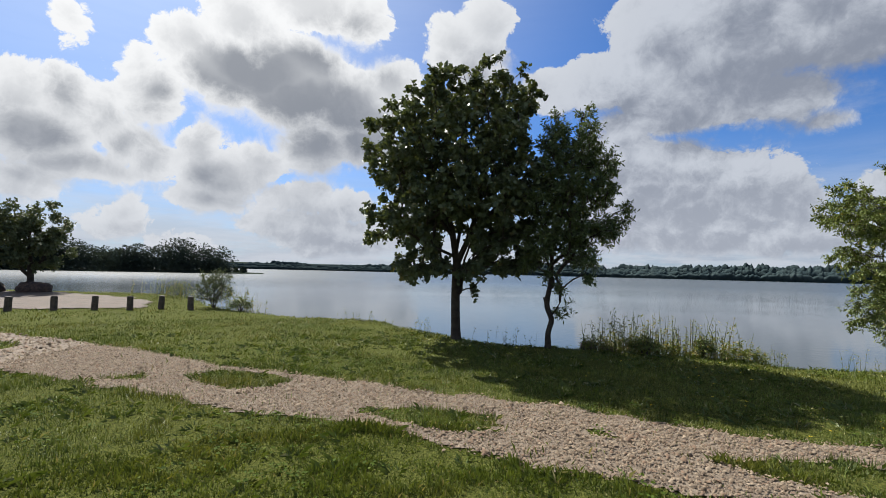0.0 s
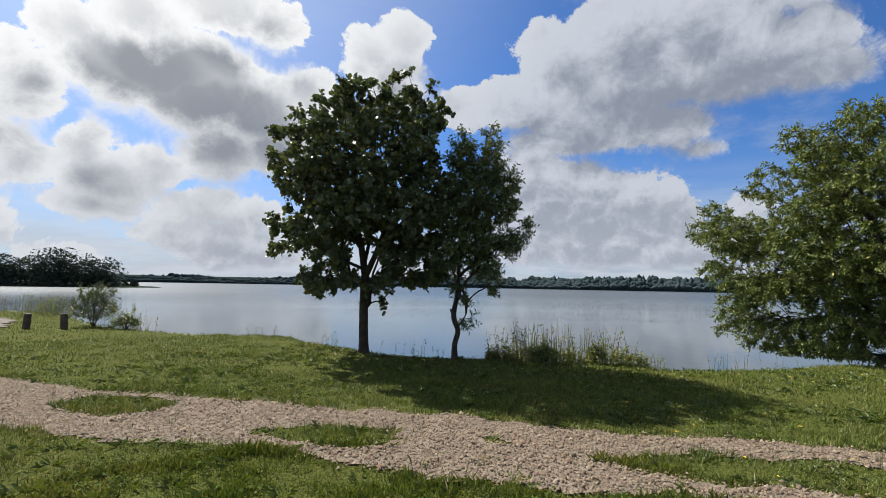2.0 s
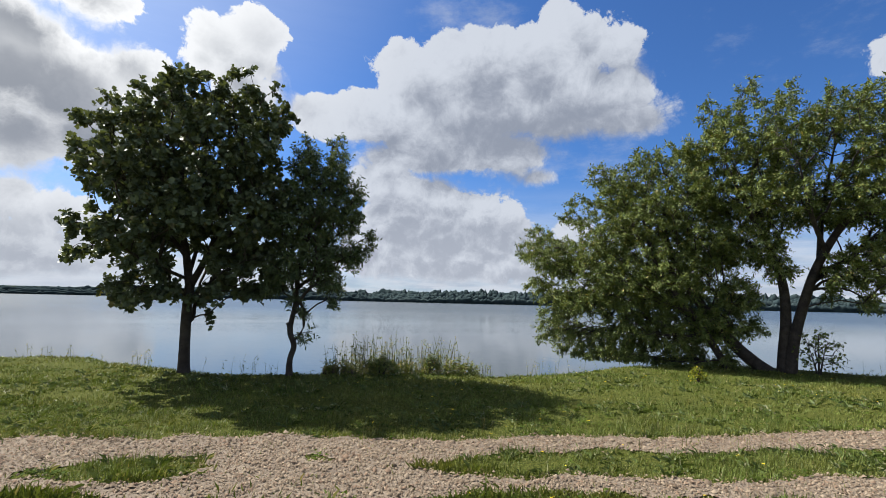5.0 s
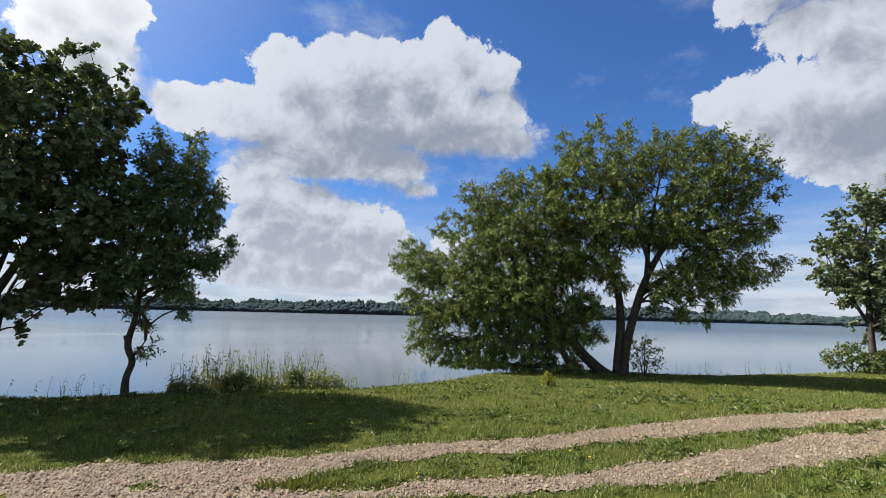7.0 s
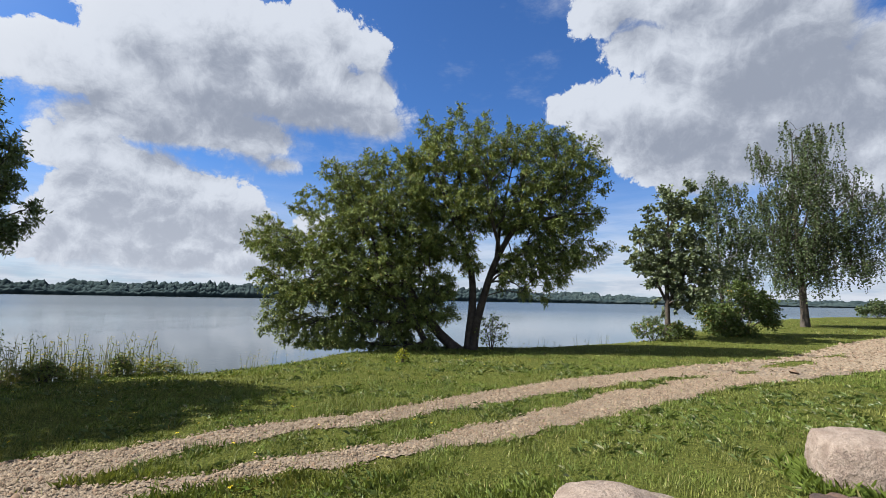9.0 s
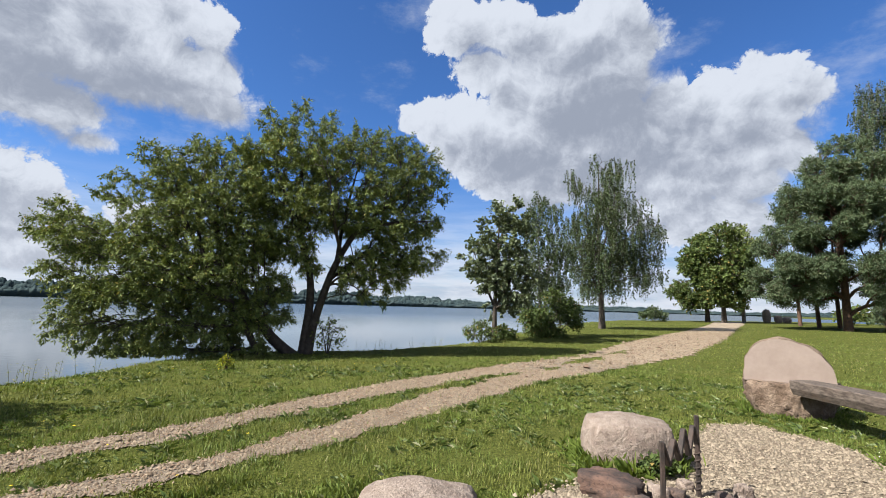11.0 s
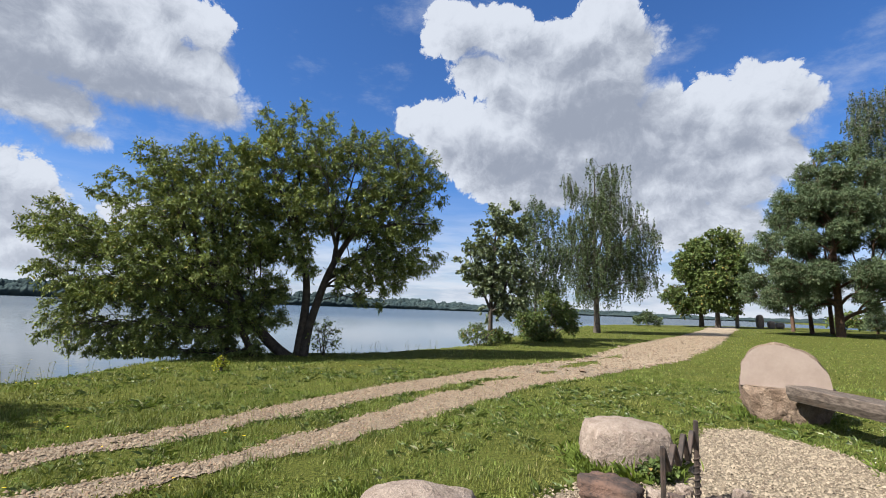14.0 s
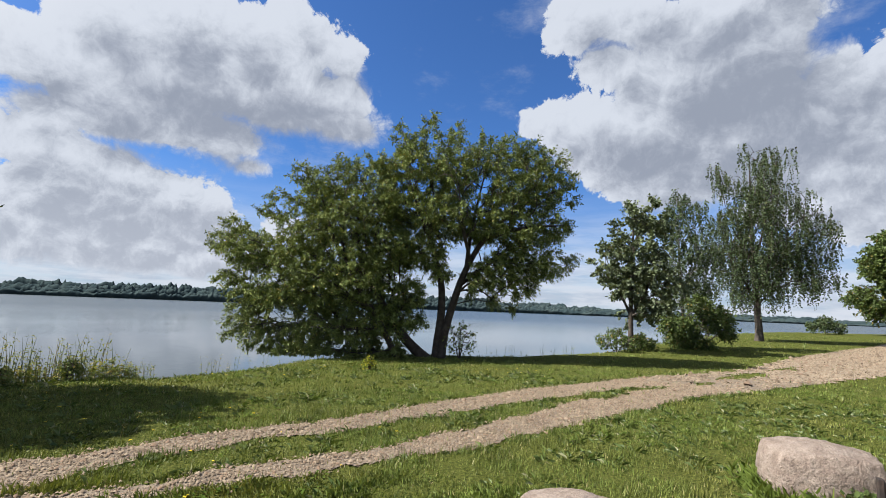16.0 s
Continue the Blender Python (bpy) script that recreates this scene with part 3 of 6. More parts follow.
def height(x, y):
    """The height of the ground over the plan."""
    x, y = np.asarray(x, float), np.asarray(y, float)
    r = np.hypot(x, y)
    a = np.degrees(np.arctan2(x, y))
    s = line_distance(BANK, x, y) * np.where(inside(LAKE, x, y), 1, -1)
    s = s + 0.25 * value_noise(x, y, 1.3, 3)
    land = 0.40 * smoothstep(r, 35, 75) * smoothstep(a, 98, 118) + 0.03 * value_noise(x, y, 6, 8) * smoothstep(r, 5, 9)
    h = land - (1.7 + land) * smoothstep(s, -0.1, 1.7)
    past = r - far_shore(x, y)
    h = h + (1.8 * smoothstep(past, -15, 10) + 15 * smoothstep(past, 0, 100) * (1 - 0.9 * smoothstep(a, 50, 80))) * (s > 1)
    h = h + 1.35 * smoothstep(line_distance(SPIT, x, y), 16, 7) * (s > 1)
    return h


def on_road(x, y):
    wx, wy = x + 0.10 * value_noise(x, y, 0.45, 11) + 0.05 * value_noise(x, y, 0.14, 12), y + 0.10 * value_noise(x, y, 0.45, 13) + 0.05 * value_noise(x, y, 0.14, 14)
    m = inside(ROAD, wx, wy) & ~inside(MEDIAN, wx, wy)
    for p in TUFT_PATCHES:
        m &= ~inside(p, wx, wy)
    return m


def on_lot(x, y):
    return inside(LOT, x + 0.3 * value_noise(x, y, 1.0, 21), y + 0.3 * value_noise(x, y, 1.0, 22))


def on_fire_place(x, y):
    return inside(FIRE_PLACE, x + 0.10 * value_noise(x, y, 0.4, 31), y + 0.10 * value_noise(x, y, 0.4, 32))


# ---- ground, water, road ----
def build_ground():
    rings = np.concatenate([[0.0], np.geomspace(1.0, 4300.0, 250)])
    turns = np.radians(np.arange(0, 360, 1.5))
    R, A = np.meshgrid(rings[1:], turns, indexing="ij")
    X, Y = np.append(0.0, (R * np.sin(A)).ravel()), np.append(0.0, (R * np.cos(A)).ravel())
    Z = height(X, Y)
    n, k = len(rings) - 1, len(turns)
    i, j = np.meshgrid(np.arange(n - 1), np.arange(k), indexing="ij")
    a, b = 1 + i * k + j, 1 + i * k + (j + 1) % k
    quads = np.stack([a, a + k, b + k, b], -1).reshape(-1, 4)
    me = fast_mesh("ground", np.stack([X, Y, Z], 1), quads, TURF)
    ob = tagged(new("ground", me), "mown grassy lakeside ground sloping to the water", "ground", kind="structure")
    core = bmesh.new()
    core.from_mesh(me)
    core.verts.ensure_lookup_table()
    for j in range(k):
        core.faces.new((core.verts[0], core.verts[1 + (j + 1) % k], core.verts[1 + j]))
    bmesh.ops.recalc_face_normals(core, faces=core.faces)
    for f in core.faces:
        f.smooth = True
    core.to_mesh(me)
    core.free()
    me.materials.append(FOREST_FLOOR)                 # under the woods of the other shore and of the spit
    mid = np.empty(len(me.polygons) * 3)
    me.polygons.foreach_get("center", mid)
    mx, my = mid[0::3], mid[1::3]
    wooded = (np.hypot(mx, my) > 600) | (line_distance(SPIT, mx, my) < 22)
    me.polygons.foreach_set("material_index", wooded.astype(np.int32))
    return ob


def sheet(name, mask, x0, x1, y0, y1, cell, lift, mat, label, category):
    """A thin ragged-edged bed over the ground wherever mask holds, on a fine grid."""
    xs, ys = np.arange(x0, x1, cell), np.arange(y0, y1, cell)
    X, Y = np.meshgrid(xs, ys, indexing="ij")
    keep = mask(X[:-1, :-1] + cell / 2, Y[:-1, :-1] + cell / 2)
    idx = np.arange(X.size).reshape(X.shape)
    quads = np.stack([idx[:-1, :-1], idx[1:, :-1], idx[1:, 1:], idx[:-1, 1:]], -1)[keep]
    used, inv = np.unique(quads, return_inverse=True)
    x, y = X.ravel()[used], Y.ravel()[used]
    z = height(x, y) + lift + 0.004 * value_noise(x, y, 0.5, 41) + 0.002 * value_noise(x, y, 0.12, 42)
    me = fast_mesh(name, np.stack([x, y, z], 1), inv.reshape(-1, 4), mat)
    return tagged(new(name, me), label, category, kind="structure")


build_ground()
water = new("water", fast_mesh("water", [(-4300, -1500, 0), (4300, -1500, 0), (4300, 4300, 0), (-4300, 4300, 0)], [(0, 1, 2, 3)], WATER))
water.location.z = WATER_LEVEL
tagged(water, "calm grey lake water mirroring the clouded sky", "water", kind="structure")
sheet("road", on_road, -12, 16, -4, 13, 0.07, 0.010, GRAVEL_BED, "pinkish gravel track with grassy middle strip", "road")
sheet("road", lambda x, y: on_road(x, y) & ((x >= 15.95) | (x < -12)), -16, 92, -33, 14, 0.35, 0.014, TRACK_BED, "pale gravel track running off along the lake", "road")
sheet("pavement", on_lot, -60, -10, 5, 32, 0.3, 0.03, LOT_BED, "bare gravel parking ground behind wooden posts", "parking lot")
sheet("pavement", on_fire_place, 2, 9, -5, 0, 0.08, 0.010, PALE_BED, "pale gravel bed round the fireplace", "gravel bed")

# ---- trees ----
MAPLE_SHAPE = np.array([(0, 0, 0), (0.54, 0.14, 0.10), (0.24, 0.36, 0.04), (0.46, 0.66, 0.06), (0, 1.0, -0.10), (-0.46, 0.66, 0.06), (-0.24, 0.36, 0.04), (-0.54, 0.14, 0.10)], float)
MAPLE_FACES = [(0, 1, 2), (0, 2, 3), (0, 3, 4), (0, 4, 5), (0, 5, 6), (0, 6, 7)]
LANCE_SHAPE = np.array([(0, 0, 0), (0.17, 0.45, 0.05), (0, 1.0, -0.06), (-0.17, 0.45, 0.05)], float)
BROAD_SHAPE = np.array([(0, 0, 0), (0.36, 0.42, 0.08), (0, 1.0, -0.08), (-0.36, 0.42, 0.08)], float)
NEEDLE_SHAPE = np.array([(0, 0, 0), (0.10, 0.5, 0.03), (0, 1.0, 0.0), (-0.10, 0.5, 0.03)], float)
SIMPLE_FACES = [(0, 1, 2), (0, 2, 3)]


def unit(v):
    return v / np.maximum(np.linalg.norm(v, axis=-1, keepdims=True), 1e-9)


def sticks(a, b, ra, rb, sides=4):
    """Tapered sticks between rows of points, all at once; returns points and quads."""
    d = unit(b - a)
    u = unit(np.cross(d, np.array([0.31, 0.87, 0.38])))
    w = np.cross(d, u)
    turn = 2 * np.pi * np.arange(sides) / sides
    ring = u[:, None] * np.cos(turn)[None, :, None] + w[:, None] * np.sin(turn)[None, :, None]
    pts = np.concatenate([a[:, None] + ring * ra[:, None, None], b[:, None] + ring * rb[:, None, None]], 1)
    k = np.arange(sides)
    quad = np.stack([k, (k + 1) % sides, (k + 1) % sides + sides, k + sides], 1)
    return pts.reshape(-1, 3), (quad[None] + (np.arange(len(a)) * 2 * sides)[:, None, None]).reshape(-1, 4)


LEAF_FORMS = {"maple": (MAPLE_SHAPE, MAPLE_FACES), "lance": (LANCE_SHAPE, SIMPLE_FACES), "needle": (NEEDLE_SHAPE, SIMPLE_FACES), "broad": (BROAD_SHAPE, SIMPLE_FACES)}


def tree(name, label, category, base, right, lobes, stems, leaf, leaf_mat, bark, seed, shape="broad", clusters=300, shoots=3, per=9, shoot=0.4, deep=0.9,
         hang=0.0, shell=0.3, flat=1.0, group="", twig=0.006, droop=0.35, reach=0.45, aside=0.9, sparse=1.0):
    """A tree of a trunk with limbs, a grown branchwork and a crown of single leaves. right: the plan's direction of the lobes' first number;
    lobes: sideways, height, size; stems: rows of sideways, depth, height, radius. Branches grow from the stems to every cluster by the
    shortest joined way; each cluster is a spray of leafy shoots."""
    rng = np.random.default_rng(seed)
    rt = Vector((right[0], right[1], 0)).normalized()
    fw = Vector((-rt.y, rt.x, 0))
    frame_m = np.array([rt, fw, (0, 0, 1)])            # rows: sideways, depth, up
    root = new(name)
    root.location = base
    tagged(root, label, category, group)

    lobes = np.array(lobes, float)
    top = (lobes[:, 1] + lobes[:, 2]).max()
    lobes[:, 2] = np.maximum(lobes[:, 2] - 0.62 * (0.3 if hang else 1.0) * shoot, 0.35 * lobes[:, 2])
    mid = np.average(lobes[:, 0], weights=lobes[:, 2])
    half = (np.abs(lobes[:, 0] - mid) + lobes[:, 2]).max()
    high, low = (lobes[:, 1] + lobes[:, 2]).max(), (lobes[:, 1] - lobes[:, 2]).min()
    centres, sizes = [], []
    for u, w, r in lobes:
        rise = (2 * w - high - low) / (high - low)
        room = math.sqrt(max(half * half - (u - mid) ** 2, 0) * max(1 - rise * rise, 0.05)) * deep - r * 0.5
        steps = min(max(1, int(round(2 * max(room, 0) / (1.3 * r))) + 1), 5)
        for i in range(steps):
            v = 0.0 if steps == 1 else -room + 2 * room * i / (steps - 1)
            centres.append((u + rng.normal(0, 0.05 * r), v + rng.normal(0, 0.15 * r), w + rng.normal(0, 0.06 * r)))
            sizes.append(r)
    centres, sizes = np.array(centres), np.array(sizes)

    # cluster places, kept apart from one another
    tries = 5 * clusters
    pick = rng.choice(len(centres), tries, p=sizes ** 2 / (sizes ** 2).sum())
    rad = shell + (1.0 - shell) * rng.random(tries) ** 0.5
    spots = centres[pick] + unit(rng.normal(size=(tries, 3))) * (sizes[pick] * rad)[:, None] * np.array([1, 1, flat])
    spots[:, 2] = np.maximum(spots[:, 2], 0.12)
    space = 0.62 * shoot * sparse
    hubs = np.empty((clusters, 3))
    n = 0
    for p in spots:
        if n == 0 or ((hubs[:n] - p) ** 2).sum(1).min() > space * space:
            hubs[n] = p
            n += 1
            if n == clusters:
                break
    hubs = hubs[:n]

    def wooden(name, verts, faces, kind=""):
        me = fast_mesh(name, np.asarray(verts) @ frame_m, faces, bark)
        me.polygons.foreach_set("use_smooth", np.ones(len(me.polygons), bool))
        ob = new(name, me)
        ob.parent = root
        tagged(ob, kind=kind)

    # trunk and limbs
    at_node, way_len, thick, parent = [], [], [], []
    for i, stem in enumerate(stems):
        line = [p for p in curve_points(stem, 5) if p[2] < top - 0.5 * shoot]
        verts, faces = [], []
        tube(verts, faces, [p[:3] for p in line], [p[3] for p in line], 9)
        wooden("trunk" if i == 0 or stem[0][2] < 0 else "limb", verts, faces)
        for p in line:
            at_node.append(p[:3])
            way_len.append(np.linalg.norm(p[:3]))
            thick.append(p[3])
            parent.append(-1)

    # branches, nearest clusters first
    first = len(at_node)
    step = max(0.22, 0.6 * shoot)
    room = first + n * 40
    P, L, T, F = np.zeros((room, 3)), np.zeros(room), np.zeros(room), np.full(room, -1)
    P[:first], L[:first], T[:first] = at_node, way_len, thick
    gap = np.sqrt(((hubs[:, None] - P[None, :first]) ** 2).sum(2)).min(1)
    m, tips = first, np.zeros(n, int)
    for h in np.argsort(gap):
        c = hubs[h]
        off = c - P[:m]
        cost = np.sqrt((off ** 2).sum(1)) + reach * L[:m] + 0.5 * np.maximum(-off[:, 2], 0) + 0.6 * (P[:m, 2] < 0.12 * top)
        k = int(np.argmin(cost))
        d = np.linalg.norm(c - P[k])
        parts = min(int(d / step) + 1, 30)
        start, last = P[k].copy(), k
        for q in range(1, parts + 1):
            f = q / parts
            P[m] = start + (c - start) * f + np.array([0, 0, 0.22 * d * f * (1 - f) * 2]) + (rng.normal(0, 0.05 * step, 3) if q < parts else 0)
            L[m], F[m] = L[last] + d / parts, last
            last = m
            m += 1
        tips[h] = last
    load = np.zeros(m)
    load[tips] = 1
    for i in range(m - 1, first - 1, -1):
        load[F[i]] += load[i]
    own = np.arange(first, m)
    r = twig * np.maximum(load, 1) ** 0.48
    start_r = np.where(F[own] < first, np.minimum(r[own] * 1.1, T[F[own]]), np.minimum(r[F[own]], r[own] * 1.35))
    start_r = np.where(F[own] < first, np.maximum(start_r, r[own] * 0.6), start_r)
    verts, faces = sticks(P[F[own]], P[own], start_r, r[own])

    # leafy shoots
    out = unit(hubs - P[F[tips]]) * 0.7 + unit(hubs - np.array([mid, 0, 0.5 * (low + high)])) * 0.5
    home = np.repeat(np.arange(n), shoots)
    s = len(home)
    aim = out[home] + rng.normal(0, 0.65, (s, 3)) - np.array([0, 0, droop])
    long = shoot * rng.uniform(0.55, 1.2, s)
    begin = hubs[home].copy()
    if hang:
        aim = rng.normal(0, 0.10, (s, 3)) + np.array([0, 0, -1])
        begin += rng.normal(0, 0.30 * shoot, (s, 3)) * np.array([1, 1, 0.4])
        long = hang * rng.uniform(0.35, 1.15, s)
        long = np.minimum(long, np.maximum(begin[:, 2] - 0.1 * top * rng.uniform(0.6, 1.3, s), 0.2))
    aim = unit(aim)
    if not hang:
        aim[:, 2] *= flat
    ends = begin + aim * long[:, None]
    ends[:, 2] = np.maximum(ends[:, 2], 0.06)
    tv, tf = sticks(begin, ends, np.full(s, twig * 0.6), np.full(s, twig * 0.25), 3)
    wooden("branchwork", np.concatenate([verts, tv]), np.concatenate([faces, tf + len(verts)]), "stuff")

    on = np.repeat(np.arange(s), per)
    q = (np.tile(np.arange(per), s) + rng.uniform(0.1, 0.9, s * per)) / per
    where = begin[on] + (ends - begin)[on] * q[:, None] - np.array([0, 0, 0.12])[None] * (0 if hang else 1) * (long[on] * q * q)[:, None] + rng.normal(0, 0.12 * leaf, (s * per, 3))
    across = unit(np.cross(aim[on], rng.normal(size=(s * per, 3))))
    point = unit(aim[on] * 0.55 + across * aside - np.array([0, 0, 0.45 * droop]) + rng.normal(0, 0.2, (s * per, 3)))
    face = np.array([0, 0, 1.0]) + rng.normal(0, 0.85, (s * per, 3))
    side = unit(np.cross(point, face))
    turns = np.stack([side @ frame_m, point @ frame_m, np.cross(side, point) @ frame_m], 2)
    where[:, 2] = np.maximum(where[:, 2], 0.05)
    form, corners = LEAF_FORMS[shape]
    pts, tris = scatter(form, corners, where @ frame_m, turns, leaf * rng.uniform(0.6, 1.25, s * per))
    crown = new("crown", fast_mesh("crown", pts, tris, leaf_mat))
    crown.parent = root
    return root


tree("maple_tree", "dark green maple with dense crown at the water's edge", "tree", (0.34, 11.6, 0), (1.0, -0.029),
     [(0.61, 6.06, 0.67), (-0.23, 5.84, 0.73), (1.24, 5.71, 0.67), (1.66, 5.79, 0.39), (-0.65, 6.12, 0.39), (-0.92, 5.33, 0.67), (-1.62, 5.32, 0.37),
      (-1.75, 4.89, 0.42), (-2.13, 4.42, 0.34), (-1.73, 4.11, 0.5), (-1.03, 4.27, 0.84), (0.08, 4.57, 1.04), (1.05, 4.58, 0.86), (-0.17, 3.44, 0.83),
      (0.8, 3.32, 0.85), (1.42, 3.61, 0.62), (-1.29, 3.7, 0.45), (-0.72, 3.15, 0.56), (-1.77, 3.06, 0.45), (-1.93, 2.57, 0.36), (-1.27, 2.72, 0.5),
      (-0.7, 2.31, 0.5), (-1.1, 1.82, 0.42), (-0.62, 1.69, 0.3), (0.68, 2.34, 0.62), (1.3, 2.49, 0.55), (1.1, 1.87, 0.38), (0.43, 1.24, 0.27),
      (-0.05, 1.22, 0.25), (0.07, 1.64, 0.3), (-1.03, 1.61, 0.33), (-0.41, 1.77, 0.39), (0.28, 1.78, 0.36), (0.86, 1.66, 0.25), (1.31, 1.8, 0.3), (1.64, 2.16, 0.36)],
     [[(0, 0, -0.1, 0.15), (-0.02, 0, 0.3, 0.115), (-0.04, 0, 1.2, 0.105), (-0.02, 0, 1.9, 0.10)],
      [(-0.02, 0, 1.8, 0.09), (-0.15, 0.05, 2.6, 0.075), (-0.35, 0.1, 3.6, 0.05), (-0.3, 0.1, 5.5, 0.02)],
      [(-0.02, 0, 1.8, 0.08), (0.3, -0.1, 2.6, 0.06), (0.6, -0.15, 3.8, 0.045), (0.7, -0.1, 5.8, 0.015)],
      [(-0.15, 0.05, 2.5, 0.05), (-0.7, -0.2, 3.2, 0.035), (-1.5, -0.3, 4.2, 0.015)], [(-0.05, 0, 2.1, 0.05), (0.1, 0.7, 3.0, 0.035), (0.3, 1.3, 4.2, 0.015)],
      [(0.3, -0.1, 2.6, 0.045), (0.9, -0.6, 3.2, 0.03), (1.5, -0.8, 4.2, 0.012)], [(-0.1, 0, 2.0, 0.04), (-0.8, -0.5, 2.3, 0.03), (-1.5, -0.7, 2.7, 0.012)]],
     0.11, MAPLE_LEAF, BARK, 11, "maple", 860, 5, 8, 0.25, 0.85, droop=0.3, sparse=1.5)

tree("ash_tree", "slender young ash with light airy foliage on the bank", "tree", (2.33, 10.5, 0), (0.976, -0.217),
     [(0.73, 5.13, 0.26), (0.79, 4.68, 0.31), (0.19, 4.9, 0.29), (0.13, 4.45, 0.44), (0.62, 4.12, 0.52), (1.15, 3.92, 0.35), (0.01, 3.82, 0.44),
      (0.44, 3.43, 0.57), (1.04, 3.36, 0.42), (1.51, 3.03, 0.23), (1.45, 2.74, 0.21), (-0.16, 3.06, 0.49), (0.45, 2.68, 0.57), (1.1, 2.62, 0.37),
      (-0.09, 2.3, 0.46), (0.58, 2.12, 0.42), (0.87, 1.94, 0.23), (-0.39, 1.86, 0.3), (0.04, 1.68, 0.27), (0.82, 1.64, 0.19), (0.22, 1.38, 0.14),
      (0.17, 0.84, 0.14), (0.31, 0.89, 0.14)],
     [[(0, 0, -0.1, 0.085), (-0.01, 0, 0.3, 0.062), (0.06, 0, 0.62, 0.06), (-0.04, 0, 0.95, 0.06), (0.04, 0, 1.5, 0.05), (0.1, 0, 2.4, 0.045), (0.45, 0, 3.7, 0.03), (0.7, 0, 5.2, 0.008)],
      [(0.02, 0, 0.68, 0.03), (0.14, -0.04, 0.82, 0.022), (0.24, -0.06, 1.0, 0.01)], [(-0.04, 0, 0.95, 0.045), (-0.09, 0, 1.06, 0.03), (-0.11, 0, 1.1, 0.02)],
      [(0.12, 0, 2.3, 0.03), (0.6, 0.1, 2.8, 0.02), (1.1, 0.1, 3.3, 0.01)], [(0.2, 0, 2.9, 0.025), (0.0, -0.2, 3.5, 0.018), (0.1, -0.2, 4.5, 0.008)]],
     0.10, ASH_LEAF, BARK, 12, "lance", 600, 4, 14, 0.25, 0.75, droop=0.2, aside=1.1, sparse=1.15)

tree("willow_tree", "broad grey-green willow bush leaning over the water", "tree", (14.26, 7.26, -0.04), (0.482, -0.876),
     [(-6.81, 3.38, 0.51), (-6.38, 3.85, 0.55), (-5.98, 3.3, 0.73), (-5.13, 4.45, 0.44), (-4.97, 4.93, 0.26), (-5.42, 3.13, 0.73), (-6.29, 2.37, 0.51),
      (-4.08, 5.62, 0.56), (-4.32, 4.85, 0.48), (-3.49, 5.06, 0.93), (-2.77, 5.85, 0.75), (-1.93, 6.07, 0.64), (-3.8, 3.72, 0.93), (-2.71, 4.12, 1.03),
      (-1.79, 4.72, 0.94), (-4.52, 3.33, 0.74), (-4.45, 2.03, 0.91), (-3.38, 2.42, 1.1), (-2.28, 2.63, 1.11), (-1.38, 3.4, 0.93), (-5.52, 1.65, 0.72),
      (-5.93, 1.01, 0.45), (-6.1, 0.73, 0.29), (-5.28, 0.66, 0.63), (-4.38, 0.58, 0.72), (-3.31, 0.96, 1), (-2.22, 0.97, 1.01), (-1.13, 1.36, 0.83),
      (-0.48, 1.18, 0.48), (-0.78, 2.1, 0.74), (-3.62, -0.13, 0.54), (-2.54, -0.12, 0.65), (-1.64, -0.01, 0.55), (-4.72, 0.21, 0.45), (-3.25, -0.48, 0.47), (-2.34, -0.51, 0.47), (-1.44, -0.39, 0.44), (-3.88, -0.42, 0.36), (-4.35, -0.05, 0.43), (-0.92, 0.27, 0.44)],
     [[(0.1, 0, -0.15, 0.2), (-0.4, 0, 0.25, 0.17), (-1.0, 0, 0.9, 0.15), (-1.9, 0, 2.3, 0.11), (-2.5, 0, 4.0, 0.07), (-2.3, 0, 5.6, 0.02)],
      [(-1.0, 0, 0.9, 0.12), (-2.4, 0.3, 1.7, 0.09), (-4.2, 0.4, 2.6, 0.06), (-5.8, 0.3, 3.2, 0.02)],
      [(-1.9, 0, 2.3, 0.08), (-3.0, -0.4, 3.4, 0.06), (-3.6, -0.5, 5.0, 0.02)], [(-0.9, -0.3, -0.1, 0.11), (-1.6, -0.5, 1.2, 0.09), (-2.6, -0.7, 2.8, 0.06), (-3.0, -0.6, 4.4, 0.02)],
      [(-1.6, 0.3, -0.1, 0.1), (-2.6, 0.5, 1.0, 0.08), (-4.0, 0.7, 1.6, 0.05), (-5.2, 0.6, 1.9, 0.02)]],
     0.106, WILLOW_LEAF, BARK, 13, "lance", 1950, 6, 17, 0.33, 0.42, droop=0.45, aside=0.8, sparse=1.4)

